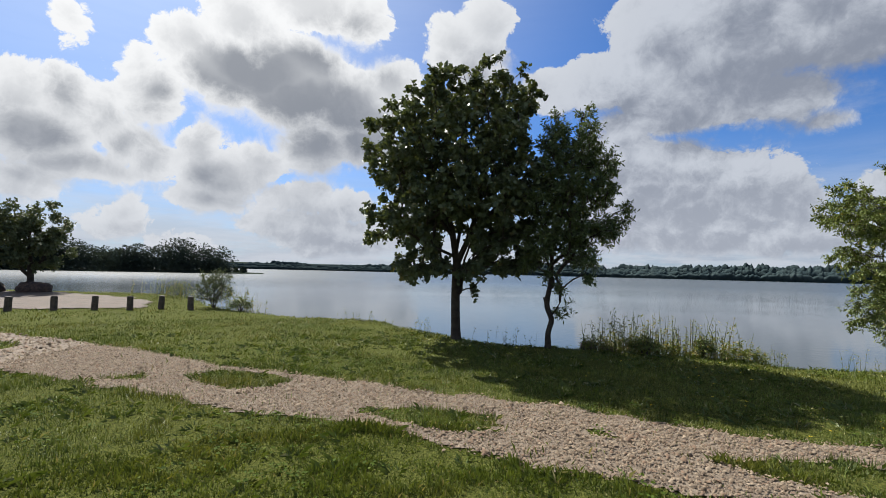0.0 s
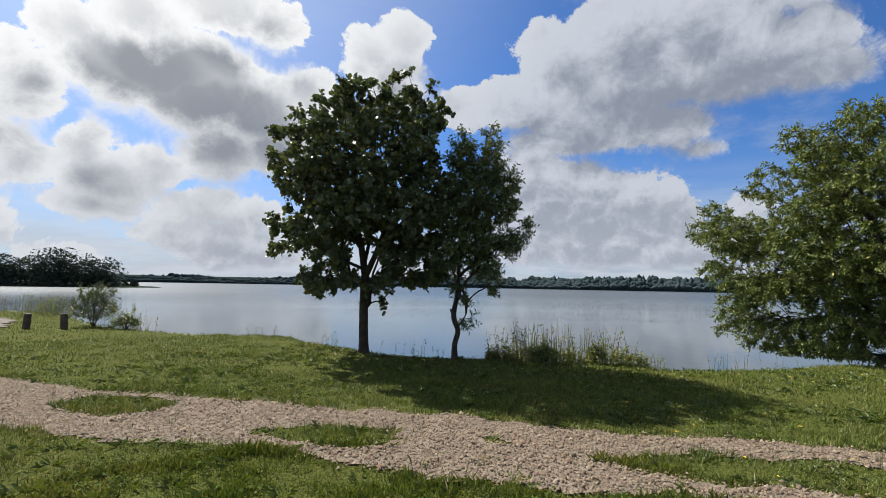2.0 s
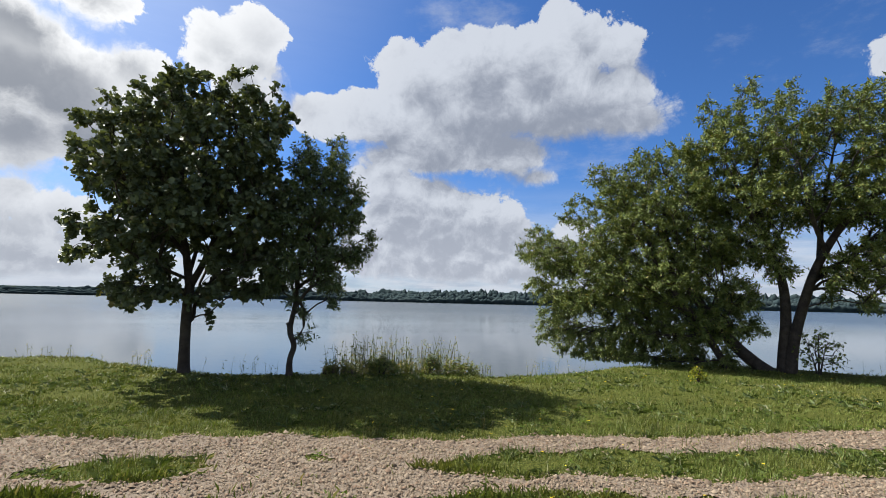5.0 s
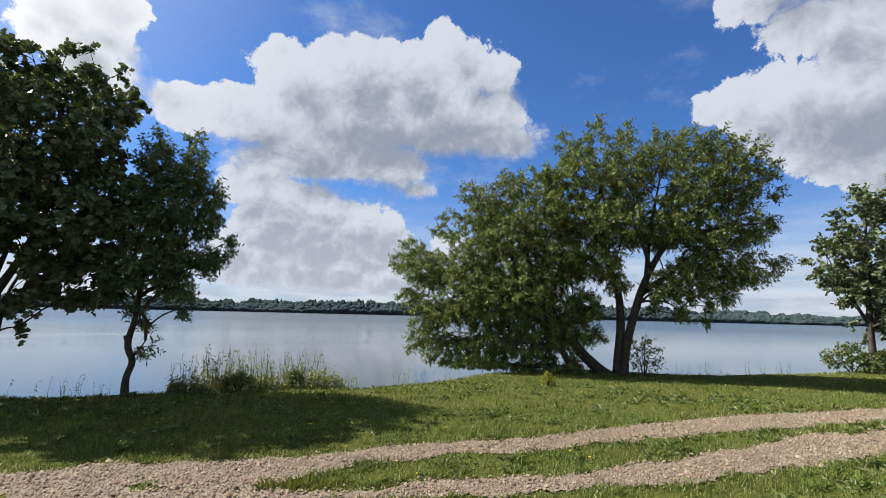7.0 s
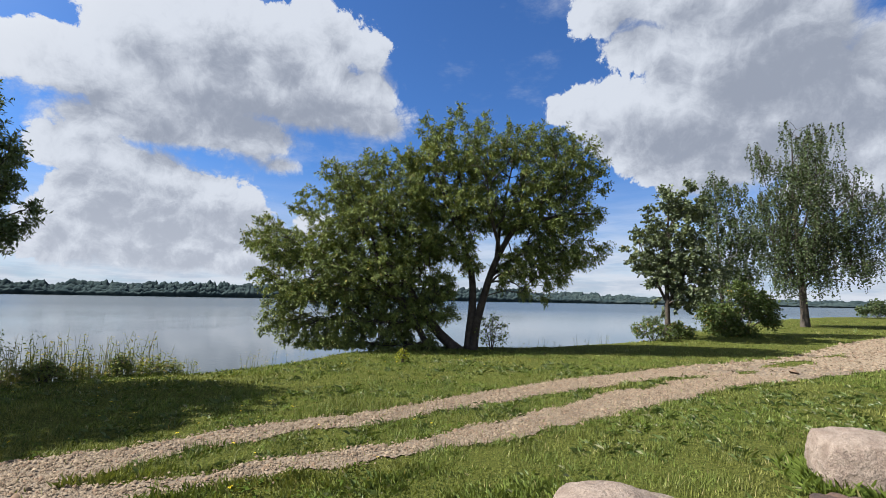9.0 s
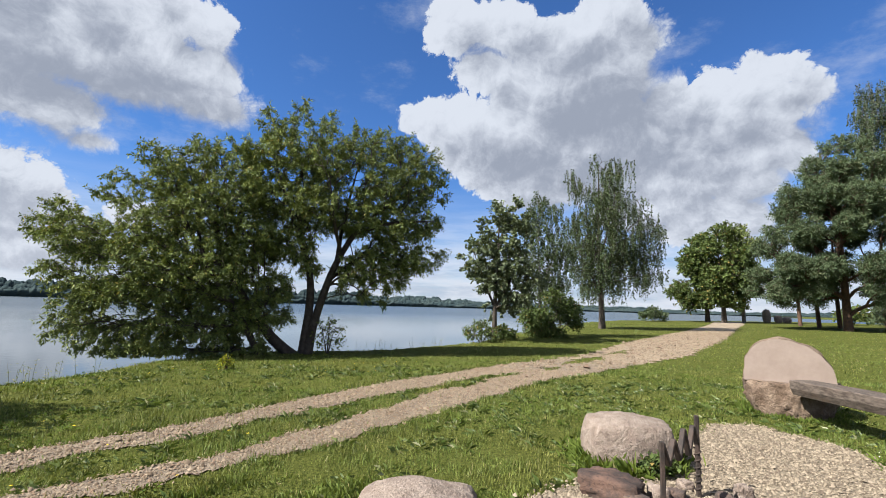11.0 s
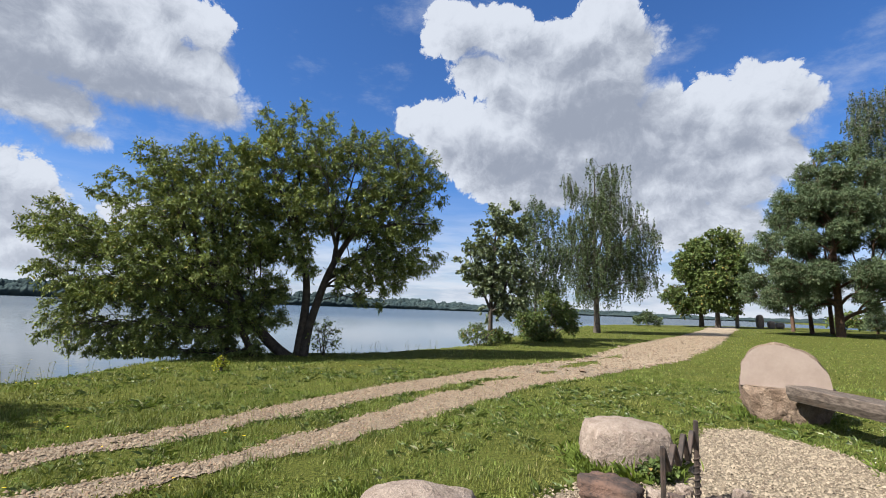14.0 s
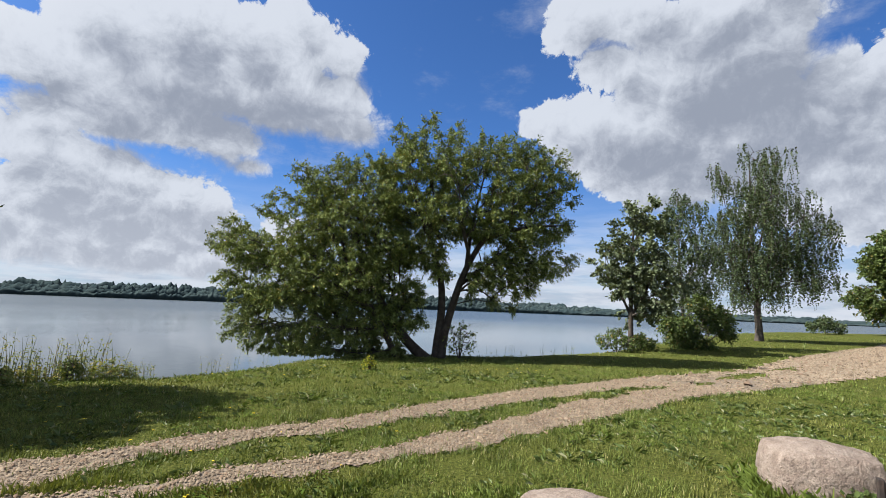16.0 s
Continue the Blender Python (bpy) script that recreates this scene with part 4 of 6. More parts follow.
tree("willow_tree", "two-stemmed willow with spreading grey-green crown and yellowing twigs", "tree", (14.33, 6.93, -0.05), (0.464, -0.886),
     [(-1.44, 7.55, 0.34), (-1.23, 6.87, 0.53), (-0.39, 7.78, 0.42), (0.39, 7.4, 0.42), (-0.76, 7.17, 0.5), (0.01, 6.8, 0.5), (-1.59, 6.27, 0.65),
      (-0.83, 6.09, 0.8), (0.31, 5.92, 0.95), (1.26, 6.53, 0.73), (2.02, 6.74, 0.65), (2.79, 6.56, 0.65), (3.46, 6.38, 0.65), (3.94, 5.81, 0.5),
      (4.22, 5.33, 0.34), (3.17, 5.4, 0.86), (2.03, 5.38, 0.86), (4.02, 4.46, 0.38), (3.36, 4.25, 0.64), (2.41, 4.23, 0.85), (1.47, 4.41, 0.85),
      (0.53, 4.58, 0.85), (-0.42, 4.75, 0.94), (-1.17, 4.55, 0.75), (-0.39, 3.42, 0.75), (-1.14, 3.41, 0.63), (-0.01, 2.87, 0.48), (4.11, 3.32, 0.45),
      (3.35, 3.12, 0.68), (2.61, 3.1, 0.84), (1.86, 2.9, 0.84), (1.3, 2.71, 0.67), (1.68, 1.97, 0.41), (1.03, 2.14, 0.33), (2.79, 2.36, 0.41),
      (2.36, 1.75, 0.26), (2.42, 2.17, 0.26), (3.73, 2.94, 0.34), (-1.56, 5.3, 0.75)],
     [[(-0.02, 0, -0.15, 0.2), (0.0, 0, 0.5, 0.15), (0.08, 0, 1.4, 0.13), (0.05, 0.1, 2.4, 0.11), (-0.25, 0.2, 3.6, 0.09), (-0.5, 0.2, 5.2, 0.06), (-0.1, 0.2, 7.3, 0.015)],
      [(0.1, -0.1, -0.15, 0.16), (0.22, -0.12, 0.8, 0.13), (0.5, -0.15, 1.9, 0.12), (0.85, -0.2, 2.9, 0.10), (1.5, -0.3, 4.0, 0.08), (2.6, -0.4, 5.0, 0.05), (3.8, -0.4, 5.6, 0.015)],
      [(0.85, -0.2, 2.9, 0.08), (1.0, 0.3, 4.2, 0.06), (1.4, 0.5, 6.2, 0.02)], [(1.5, -0.3, 3.9, 0.06), (2.6, -0.9, 4.2, 0.045), (3.8, -1.0, 4.3, 0.02)],
      [(-0.2, 0.2, 3.4, 0.07), (-0.7, -0.5, 4.6, 0.05), (-1.2, -0.6, 6.0, 0.02)], [(0.6, -0.1, 2.3, 0.06), (1.4, 0.7, 3.0, 0.05), (2.4, 1.2, 3.6, 0.02)],
      [(1.0, -0.2, 3.1, 0.06), (0.7, -1.0, 4.0, 0.05), (0.5, -1.5, 5.2, 0.02)]],
     0.102, WILLOW_LEAF, BARK, 14, "lance", 1350, 6, 18, 0.33, 0.45, droop=0.35, aside=0.8, sparse=1.4)

tree("maple_tree", "smaller dark maple standing by the shore", "tree", (23.83, 2.14, -0.02), (0.123, -0.992),
     [(0.95, 6.51, 0.43), (0.09, 6.42, 0.49), (0.44, 5.73, 0.73), (-0.56, 5.51, 0.45), (1.28, 5.56, 0.61), (-1.08, 4.59, 0.56), (-0.2, 4.56, 0.83),
      (0.77, 4.27, 1), (-0.85, 3.51, 0.7), (0.14, 3.24, 0.96), (1.34, 3.23, 0.88), (2.15, 3.09, 0.55), (-0.36, 2.71, 0.64), (0.6, 1.94, 0.85),
      (1.31, 2.21, 0.6), (-0.38, 1.67, 0.34), (-0.02, 1.29, 0.43), (0.83, 1.56, 0.38), (-1.6, 4.06, 0.21)],
     [[(0, 0, -0.1, 0.15), (0, 0, 1.2, 0.11), (0.05, 0, 3.0, 0.08), (0.2, 0, 6.2, 0.02)], [(0, 0, 1.6, 0.07), (-0.6, 0.2, 3.0, 0.04), (-1.1, 0.2, 4.4, 0.015)],
      [(0, 0, 1.5, 0.07), (0.7, -0.2, 2.8, 0.05), (1.2, -0.2, 4.4, 0.015)]],
     0.125, MAPLE_LEAF, BARK, 15, "maple", 430, 4, 9, 0.36, 0.8, droop=0.3, sparse=1.1)

tree("birch_tree", "thin pale-leaved birch behind the shore shrub", "tree", (29.6, 0.14, -0.03), (0.031, -1.0),
     [(0.02, 8.23, 0.57), (-0.15, 7.44, 0.74), (0.85, 7.52, 0.55), (-0.47, 6.49, 0.74), (0.52, 5.96, 0.99), (-0.08, 4.88, 1.01), (1.03, 4.84, 0.86),
      (0.72, 3.61, 0.92), (-0.28, 2.99, 0.84), (1.25, 3.29, 0.64)],
     [[(0, 0, -0.1, 0.11), (0, 0, 2, 0.09), (-0.1, 0, 5, 0.06), (-0.1, 0, 8.3, 0.01)], [(0, 0, 2.2, 0.05), (0.5, 0.2, 4.5, 0.03), (0.5, 0.2, 6.2, 0.01)]],
     0.13, BIRCH_LEAF, BIRCH_BARK, 16, "broad", 240, 4, 11, 0.5, 0.9, hang=0.8, sparse=1.2)

tree("shrub", "rounded green shore shrub under a birch", "shrub", (28.6, -0.4, -0.02), (0.012, -1.0),
     [(-0.44, 0.85, 1.05), (0.89, 1.47, 0.91), (-1.1, 1.43, 0.6), (1.38, 0.91, 0.55), (0.26, 2.19, 0.68), (-0.46, 0.12, 0.43), (0.59, 0.31, 0.51),
      (-1.39, 0.97, 0.39)],
     [[(0, 0, -0.1, 0.06), (0.2, 0, 0.7, 0.04), (0.5, 0, 1.8, 0.01)], [(-0.1, 0, -0.1, 0.05), (-0.5, 0.1, 0.6, 0.03), (-1, 0.1, 1.2, 0.01)], [(0.1, 0, -0.1, 0.05), (0.7, -0.2, 0.5, 0.03), (1.2, -0.2, 1.0, 0.01)]],
     0.12, LINDEN_LEAF, BARK, 17, "broad", 420, 3, 12, 0.4, 0.9)

tree("weeping_birch_tree", "tall weeping birch with long hanging twigs", "tree", (44.43, -4.72, -0.04), (-0.09, -0.996),
     [(-0.09, 14.9, 0.55), (0.67, 14.54, 0.76), (1.62, 14.61, 0.52), (2.52, 14.23, 0.36), (0.98, 12.87, 0.97), (0.17, 11.82, 0.76), (-2.34, 13.82, 0.5),
      (-1.96, 12.81, 0.65), (-0.78, 12.18, 0.7), (2.21, 11.57, 0.58), (0.87, 10.37, 1.32), (2.87, 10.38, 0.77), (-0.67, 10.07, 1.08), (-2.08, 9.5, 1.04),
      (4.04, 9.38, 0.67), (4.84, 8.67, 0.53), (3.3, 8.37, 1.16), (1.51, 8.07, 1.43), (-0.76, 7.78, 1.37), (-2.36, 7.42, 1.04), (5.12, 7.59, 0.33),
      (4.24, 6.59, 0.86), (2.5, 6.25, 1.38), (0.31, 5.91, 1.47), (-1.63, 5.53, 1.32), (4.48, 4.9, 0.52), (3.14, 4.94, 1.15), (1.17, 4.56, 1.28),
      (-0.9, 4.15, 1.14), (1.47, 15.56, 0.23)],
     [[(0, 0, -0.1, 0.35), (0, 0, 1.2, 0.26), (-0.1, 0, 5, 0.2), (-0.2, 0, 9, 0.12), (-0.1, 0, 14.4, 0.02)], [(-0.1, 0, 5, 0.12), (-1.0, 0.3, 9, 0.08), (-1.9, 0.3, 10.8, 0.02)],
      [(-0.1, 0, 4, 0.12), (1.2, -0.4, 6.5, 0.08), (2.8, -0.4, 8.5, 0.02)], [(-0.1, 0, 6, 0.1), (0.7, 0.4, 9, 0.07), (1.3, 0.4, 12, 0.02)], [(-0.1, 0, 3, 0.1), (-1.0, -0.5, 5, 0.07), (-2, -0.5, 7, 0.02)]],
     0.17, BIRCH_LEAF, BARK, 18, "broad", 520, 5, 14, 0.8, 0.75, hang=1.7, twig=0.012, sparse=1.2)

LINDEN_WIDE = [(-0.22, 12.51, 2.38), (-1.67, 9.55, 2.76), (-3.62, 5.59, 2.05), (0.13, 7.58, 2.71), (-0.4, 4.16, 2.17), (-5.04, 5.08, 1.14), (-2.26, 3.16, 1.47), (1.26, 5.16, 1.97), (-2.71, 4.13, 1.85), (2, 9.53, 1.79)]
LINDEN_TALL = [(0.28, 13.79, 1.88), (-1.08, 11.47, 1.72), (1.88, 10.04, 2.17), (0.95, 7.28, 2.67), (1.69, 3.65, 1.82), (-0.39, 4.53, 2.03), (-1.46, 6.35, 1.88), (2.99, 5.48, 1.64), (2.66, 8.2, 1.65)]
for base, seed, crown_lobes in (((85.3, -24.7, 0.05), 19, LINDEN_WIDE), ((80.5, -25.6, 0.05), 20, LINDEN_TALL)):
    tree("linden_tree", "full green broadleaf tree at the end of the gravel track", "tree", base, (-0.272, -0.962),
         crown_lobes,
         [[(0, 0, -0.2, 0.45), (0, 0, 2, 0.33), (-0.2, 0, 7, 0.2), (-0.6, 0, 13, 0.03)], [(0, 0, 2.5, 0.2), (-1.8, 0.4, 6, 0.12), (-3, 0.4, 10, 0.03)], [(0, 0, 2.5, 0.2), (1.2, -0.4, 6, 0.12), (1.6, -0.4, 11, 0.03)]],
         0.34, LINDEN_LEAF, BARK, seed, "broad", 700, 3, 14, 1.0, 0.9, twig=0.016, group="trees at the end of the track")

tree("pine_tree", "spreading old pine with reddish upper trunk", "tree", (52.26, -27.13, 0.2), (-0.455, -0.891),
     [(0.56, 17.62, 1.11), (-0.77, 16.87, 0.93), (1.76, 16.53, 0.98), (-1.65, 14.79, 1.36), (0.41, 14.56, 1.69), (2.64, 14.61, 1.24), (-3.36, 12.44, 1.39),
      (-0.98, 12.24, 1.93), (1.52, 11.73, 1.92), (3.93, 12.12, 1.19), (-3.96, 10.92, 1.3), (-4.86, 9.09, 1.21), (-2.43, 8.97, 1.76), (0.66, 9.41, 1.65),
      (3.54, 9.25, 1.55), (-5.75, 7.87, 1.22), (4.87, 8.61, 0.89), (-3.62, 5.96, 1.79), (-1.01, 5.91, 1.69), (2.41, 5.85, 1.76), (4.71, 5.81, 1.32),
      (6.51, 6.6, 1.11), (-6.4, 5.38, 1.34), (-4.79, 3.83, 1.61), (-2.13, 3.84, 1.33), (3.72, 4.43, 1.35), (5.53, 4.7, 0.95), (1.83, 3.86, 1.13), (-4.29, 2.56, 0.85), (-2.07, 2.78, 0.82), (2.25, 2.85, 0.93), (4.1, 3.15, 0.89), (5.88, 3.28, 0.77), (-6.91, 3.82, 1.02)],
     [[(0, 0, -0.2, 0.42), (-0.05, 0, 2, 0.34), (-0.2, 0, 8, 0.26), (-0.9, 0, 14, 0.15), (-1.4, 0, 19.6, 0.03)], [(-0.1, 0, 4.5, 0.13), (2.2, -0.5, 6, 0.09), (4.4, -0.5, 6.2, 0.03)],
      [(-0.1, 0, 5, 0.13), (-2.4, 0.5, 6.5, 0.09), (-5.0, 0.5, 6.5, 0.03)], [(-0.2, 0, 8, 0.12), (-2.0, -0.6, 9.5, 0.07), (-3.6, -0.6, 10, 0.02)], [(-0.2, 0, 8, 0.12), (1.2, 0.6, 9.5, 0.07), (2.6, 0.6, 10, 0.02)]],
     0.33, PINE_NEEDLE, PINE_BARK, 21, "needle", 2600, 4, 20, 0.8, 0.8, flat=0.85, sparse=0.95, shell=0.1, twig=0.013, droop=-0.1)

tree("birch_tree", "tall slender birch with drooping grey-green crown", "tree", (64.99, -39.23, 0.35), (-0.513, -0.858),
     [(-1.67, 28.61, 1.16), (-2.43, 26.35, 1.04), (1.46, 28.68, 1.34), (-0.13, 27.86, 1.25), (2.96, 28.72, 0.83), (-0.89, 25.25, 1.62),
      (1.58, 25.54, 1.55), (-1.96, 23.07, 1.27), (0.47, 21.88, 1.68), (-0.61, 18.97, 1.7), (0.42, 15.8, 1.3), (-1.43, 15.24, 1.46), (0.8, 12.05, 1.16)],
     [[(0, 0, -0.2, 0.4), (0.1, 0, 8, 0.3), (0.3, 0, 18, 0.18), (0.9, 0, 30, 0.03)], [(0.1, 0, 9, 0.15), (-1.2, 0.4, 17, 0.1), (-1.4, 0.4, 26, 0.02)], [(0.2, 0, 12, 0.15), (1.8, -0.4, 18, 0.1), (2.4, -0.4, 25, 0.02)]],
     0.21, BIRCH_LEAF, BIRCH_BARK, 22, "broad", 560, 5, 18, 1.3, 0.8, hang=2.6, twig=0.018, group="tall birches")
tree("birch_tree", "tall dense birch with drooping crown down to the grass", "tree", (59.79, -41.77, 0.6), (-0.57, -0.822),
     [(1.02, 27.64, 0.75), (0.36, 25.65, 1.07), (2.26, 26.59, 0.83), (3.12, 24.26, 1.1), (1.52, 23.24, 1.44), (4, 22.67, 0.88), (0.35, 21.37, 1.47),
      (2.3, 19.6, 1.69), (4.01, 19.28, 1.15), (-0.66, 18.02, 1.27), (1.07, 16.37, 1.71), (3.25, 15.39, 1.62), (-1.14, 14.59, 1.16), (0.29, 12.38, 1.71),
      (2.74, 11.48, 1.8), (-1.4, 10.48, 1.36), (0.54, 8.33, 1.78), (2.95, 7.57, 1.59), (-1.15, 6.06, 1.54), (1.32, 5.03, 1.64), (-2.3, 4.41, 1.26),
      (3.2, 4.38, 1.2), (-0.31, 3.08, 1), (-1.91, 2.27, 0.83), (1.14, 2.33, 0.87), (2.82, 2.36, 0.75)],
     [[(0, 0, -0.2, 0.45), (0.2, 0, 8, 0.34), (0.6, 0, 18, 0.2), (1.0, 0, 28.5, 0.03)], [(0.2, 0, 7, 0.16), (2, 0.5, 13, 0.1), (3.4, 0.5, 22, 0.02)], [(0.2, 0, 8, 0.16), (-0.6, -0.6, 14, 0.1), (-0.4, -0.6, 22, 0.02)]],
     0.22, BIRCH_LEAF, BIRCH_BARK, 23, "broad", 820, 5, 18, 1.3, 0.8, hang=2.8, twig=0.018, group="tall birches")

tree("alder_tree", "low rounded tree by the parking ground", "tree", (-22.95, 26.42, 0), (0.755, 0.656),
     [(-0.03, 4.45, 0.44), (-0.86, 4.68, 0.42), (0.68, 4.85, 0.35), (0.97, 4.23, 0.41), (-0.23, 3.8, 0.67), (1.01, 3.26, 0.56), (1.57, 2.31, 0.36),
      (1.37, 3.77, 0.31), (0.42, 2.74, 0.74), (-0.78, 3.13, 0.7), (-0.61, 2.06, 0.66), (0.83, 1.8, 0.5), (0.12, 1.46, 0.43), (-1.39, 3.85, 0.68),
      (-2, 2.9, 0.77), (-1.29, 2.03, 0.54)],
     [[(0, 0, -0.1, 0.2), (0, 0, 0.9, 0.15), (-0.1, 0, 2.4, 0.1), (-0.2, 0, 4.5, 0.02)], [(0, 0, 0.9, 0.1), (0.5, -0.2, 1.9, 0.06), (1.0, -0.3, 3.0, 0.02)], [(0, 0, 0.8, 0.1), (-0.9, 0.2, 1.8, 0.07), (-2.0, 0.2, 3.0, 0.02)]],
     0.15, MAPLE_LEAF, BARK, 24, "broad", 760, 4, 16, 0.45, 0.9, sparse=0.95)

tree("shrub", "upright willow shrub at the bank's edge", "shrub", (-9.09, 18.93, 0), (0.901, 0.433),
     [(0.0, 0.3, 0.4), (-0.03, 0.85, 0.55), (-0.28, 0.5, 0.45), (0.33, 0.55, 0.45), (0.1, 1.25, 0.28), (-0.4, 1.15, 0.28), (0.5, 1.1, 0.28), (-0.5, 0.7, 0.3)],
     [[(0, 0, -0.1, 0.03), (0, 0, 0.6, 0.02), (0.05, 0, 1.3, 0.006)], [(0, 0, -0.1, 0.03), (-0.2, 0.1, 0.5, 0.015), (-0.4, 0.1, 1.2, 0.006)], [(0, 0, -0.1, 0.03), (0.2, -0.1, 0.5, 0.015), (0.45, -0.1, 1.1, 0.006)]],
     0.09, MAPLE_LEAF, BARK, 25, "lance", 420, 3, 11, 0.3, 0.9, droop=-0.9, twig=0.004)


# ---- far woods ----
def far_woods():
    """The other shore's forest: closed rows of canopy with uneven rounded tops, higher towards the back."""
    all_p, all_f, count = [], [], 0
    deg = np.arange(-62, 140, 0.07)
    a = np.radians(deg)
    levels = np.array([0.0, 0.35, 0.62, 0.82, 0.94, 1.0])
    bulge = np.array([1.0, -1.2, -2.2, -1.2, 1.0, 4.5])
    for row, (back, share) in enumerate(((-14, 0.42), (-6, 0.58), (6, 0.74), (24, 0.86), (50, 1.0))):
        tall = 19 + 2.5 * value_noise(deg, 0 * deg, 5.0, 61) + 9 * smoothstep(deg, -15, 8) - 14 * smoothstep(deg, 58, 92) - 6 * smoothstep(deg, 94, 104)
        crowns = 1 - np.abs(value_noise(deg, 0 * deg + row, 0.42, 63 + row)) * 0.30 - np.abs(value_noise(deg, 0 * deg + row, 0.17, 73 + row)) * 0.14
        top = np.maximum(tall, 4) * share * crowns * (1 + 0.16 * value_noise(deg, 0 * deg, 1.3, 83 + row))
        shore = far_shore(np.sin(a), np.cos(a)) + back
        for lv, out in zip(levels, bulge):
            r = shore + out + 1.6 * value_noise(deg, 0 * deg + 9 * lv, 0.3, 93 + row)
            all_p.append(np.stack([np.sin(a) * r, np.cos(a) * r, WATER_LEVEL - 0.3 + top * lv + 0.4 * value_noise(deg, 0 * deg + 5 * lv, 0.2, 53)], 1))
        k, m = len(deg), len(levels)
        i, j = np.meshgrid(np.arange(m - 1), np.arange(k - 1), indexing="ij")
        v = count + i * k + j
        all_f.append(np.stack([v, v + 1, v + k + 1, v + k], -1).reshape(-1, 4))
        count += m * k
    tagged(new("far_woods", fast_mesh("far_woods", np.concatenate(all_p), np.concatenate(all_f), HAZY_CANOPY)), "dark wooded far shore across the lake", "woods", kind="stuff")


def spit_woods():
    """Trees on the low spit across the bay: clouds of leaf clumps along its line."""
    rng = np.random.default_rng(52)
    n, trees = 80000, 190
    stand = np.linspace(0, 150, trees) + rng.normal(0, 1.2, trees)
    own = rng.integers(0, trees, n)
    t = stand[own]
    x = np.interp(t, [0, 18, 53, 94, 160], [p[0] for p in SPIT])
    y = np.interp(t, [0, 18, 53, 94, 160], [p[1] for p in SPIT])
    lump = 8.2 + 1.2 * value_noise(t, 0 * t, 14, 71) + 0.8 * value_noise(t, 0 * t, 4.1, 72) + 1.6 * np.exp(-((t - 22) / 6) ** 2)
    lump *= smoothstep(t, -3, 16)
    lump = np.maximum(lump * rng.uniform(0.75, 1.2, trees)[own] + 0.6, 0.9)
    up = rng.random(n) ** 1.15
    z = -0.6 + lump * up
    girth = lump * 0.62 * np.sqrt(np.maximum(1 - up ** 2.4, 0.02))
    off = rng.normal(0, 1, (n, 2))
    off *= (girth * rng.random(n) ** 0.4 / np.linalg.norm(off, axis=1))[:, None]
    off += (rng.normal(0, 3.0, (trees, 2)))[own]
    pts, tris = scatter(BROAD_SHAPE, SIMPLE_FACES, np.stack([x + off[:, 0], y + off[:, 1], z], 1), random_turns(rng, n), rng.uniform(0.45, 1.0, n))
    tagged(new("spit_woods", fast_mesh("spit_woods", pts, tris, SPIT_LEAF)), "dark low woods on a spit across the bay", "woods", kind="stuff")


far_woods()
spit_woods()


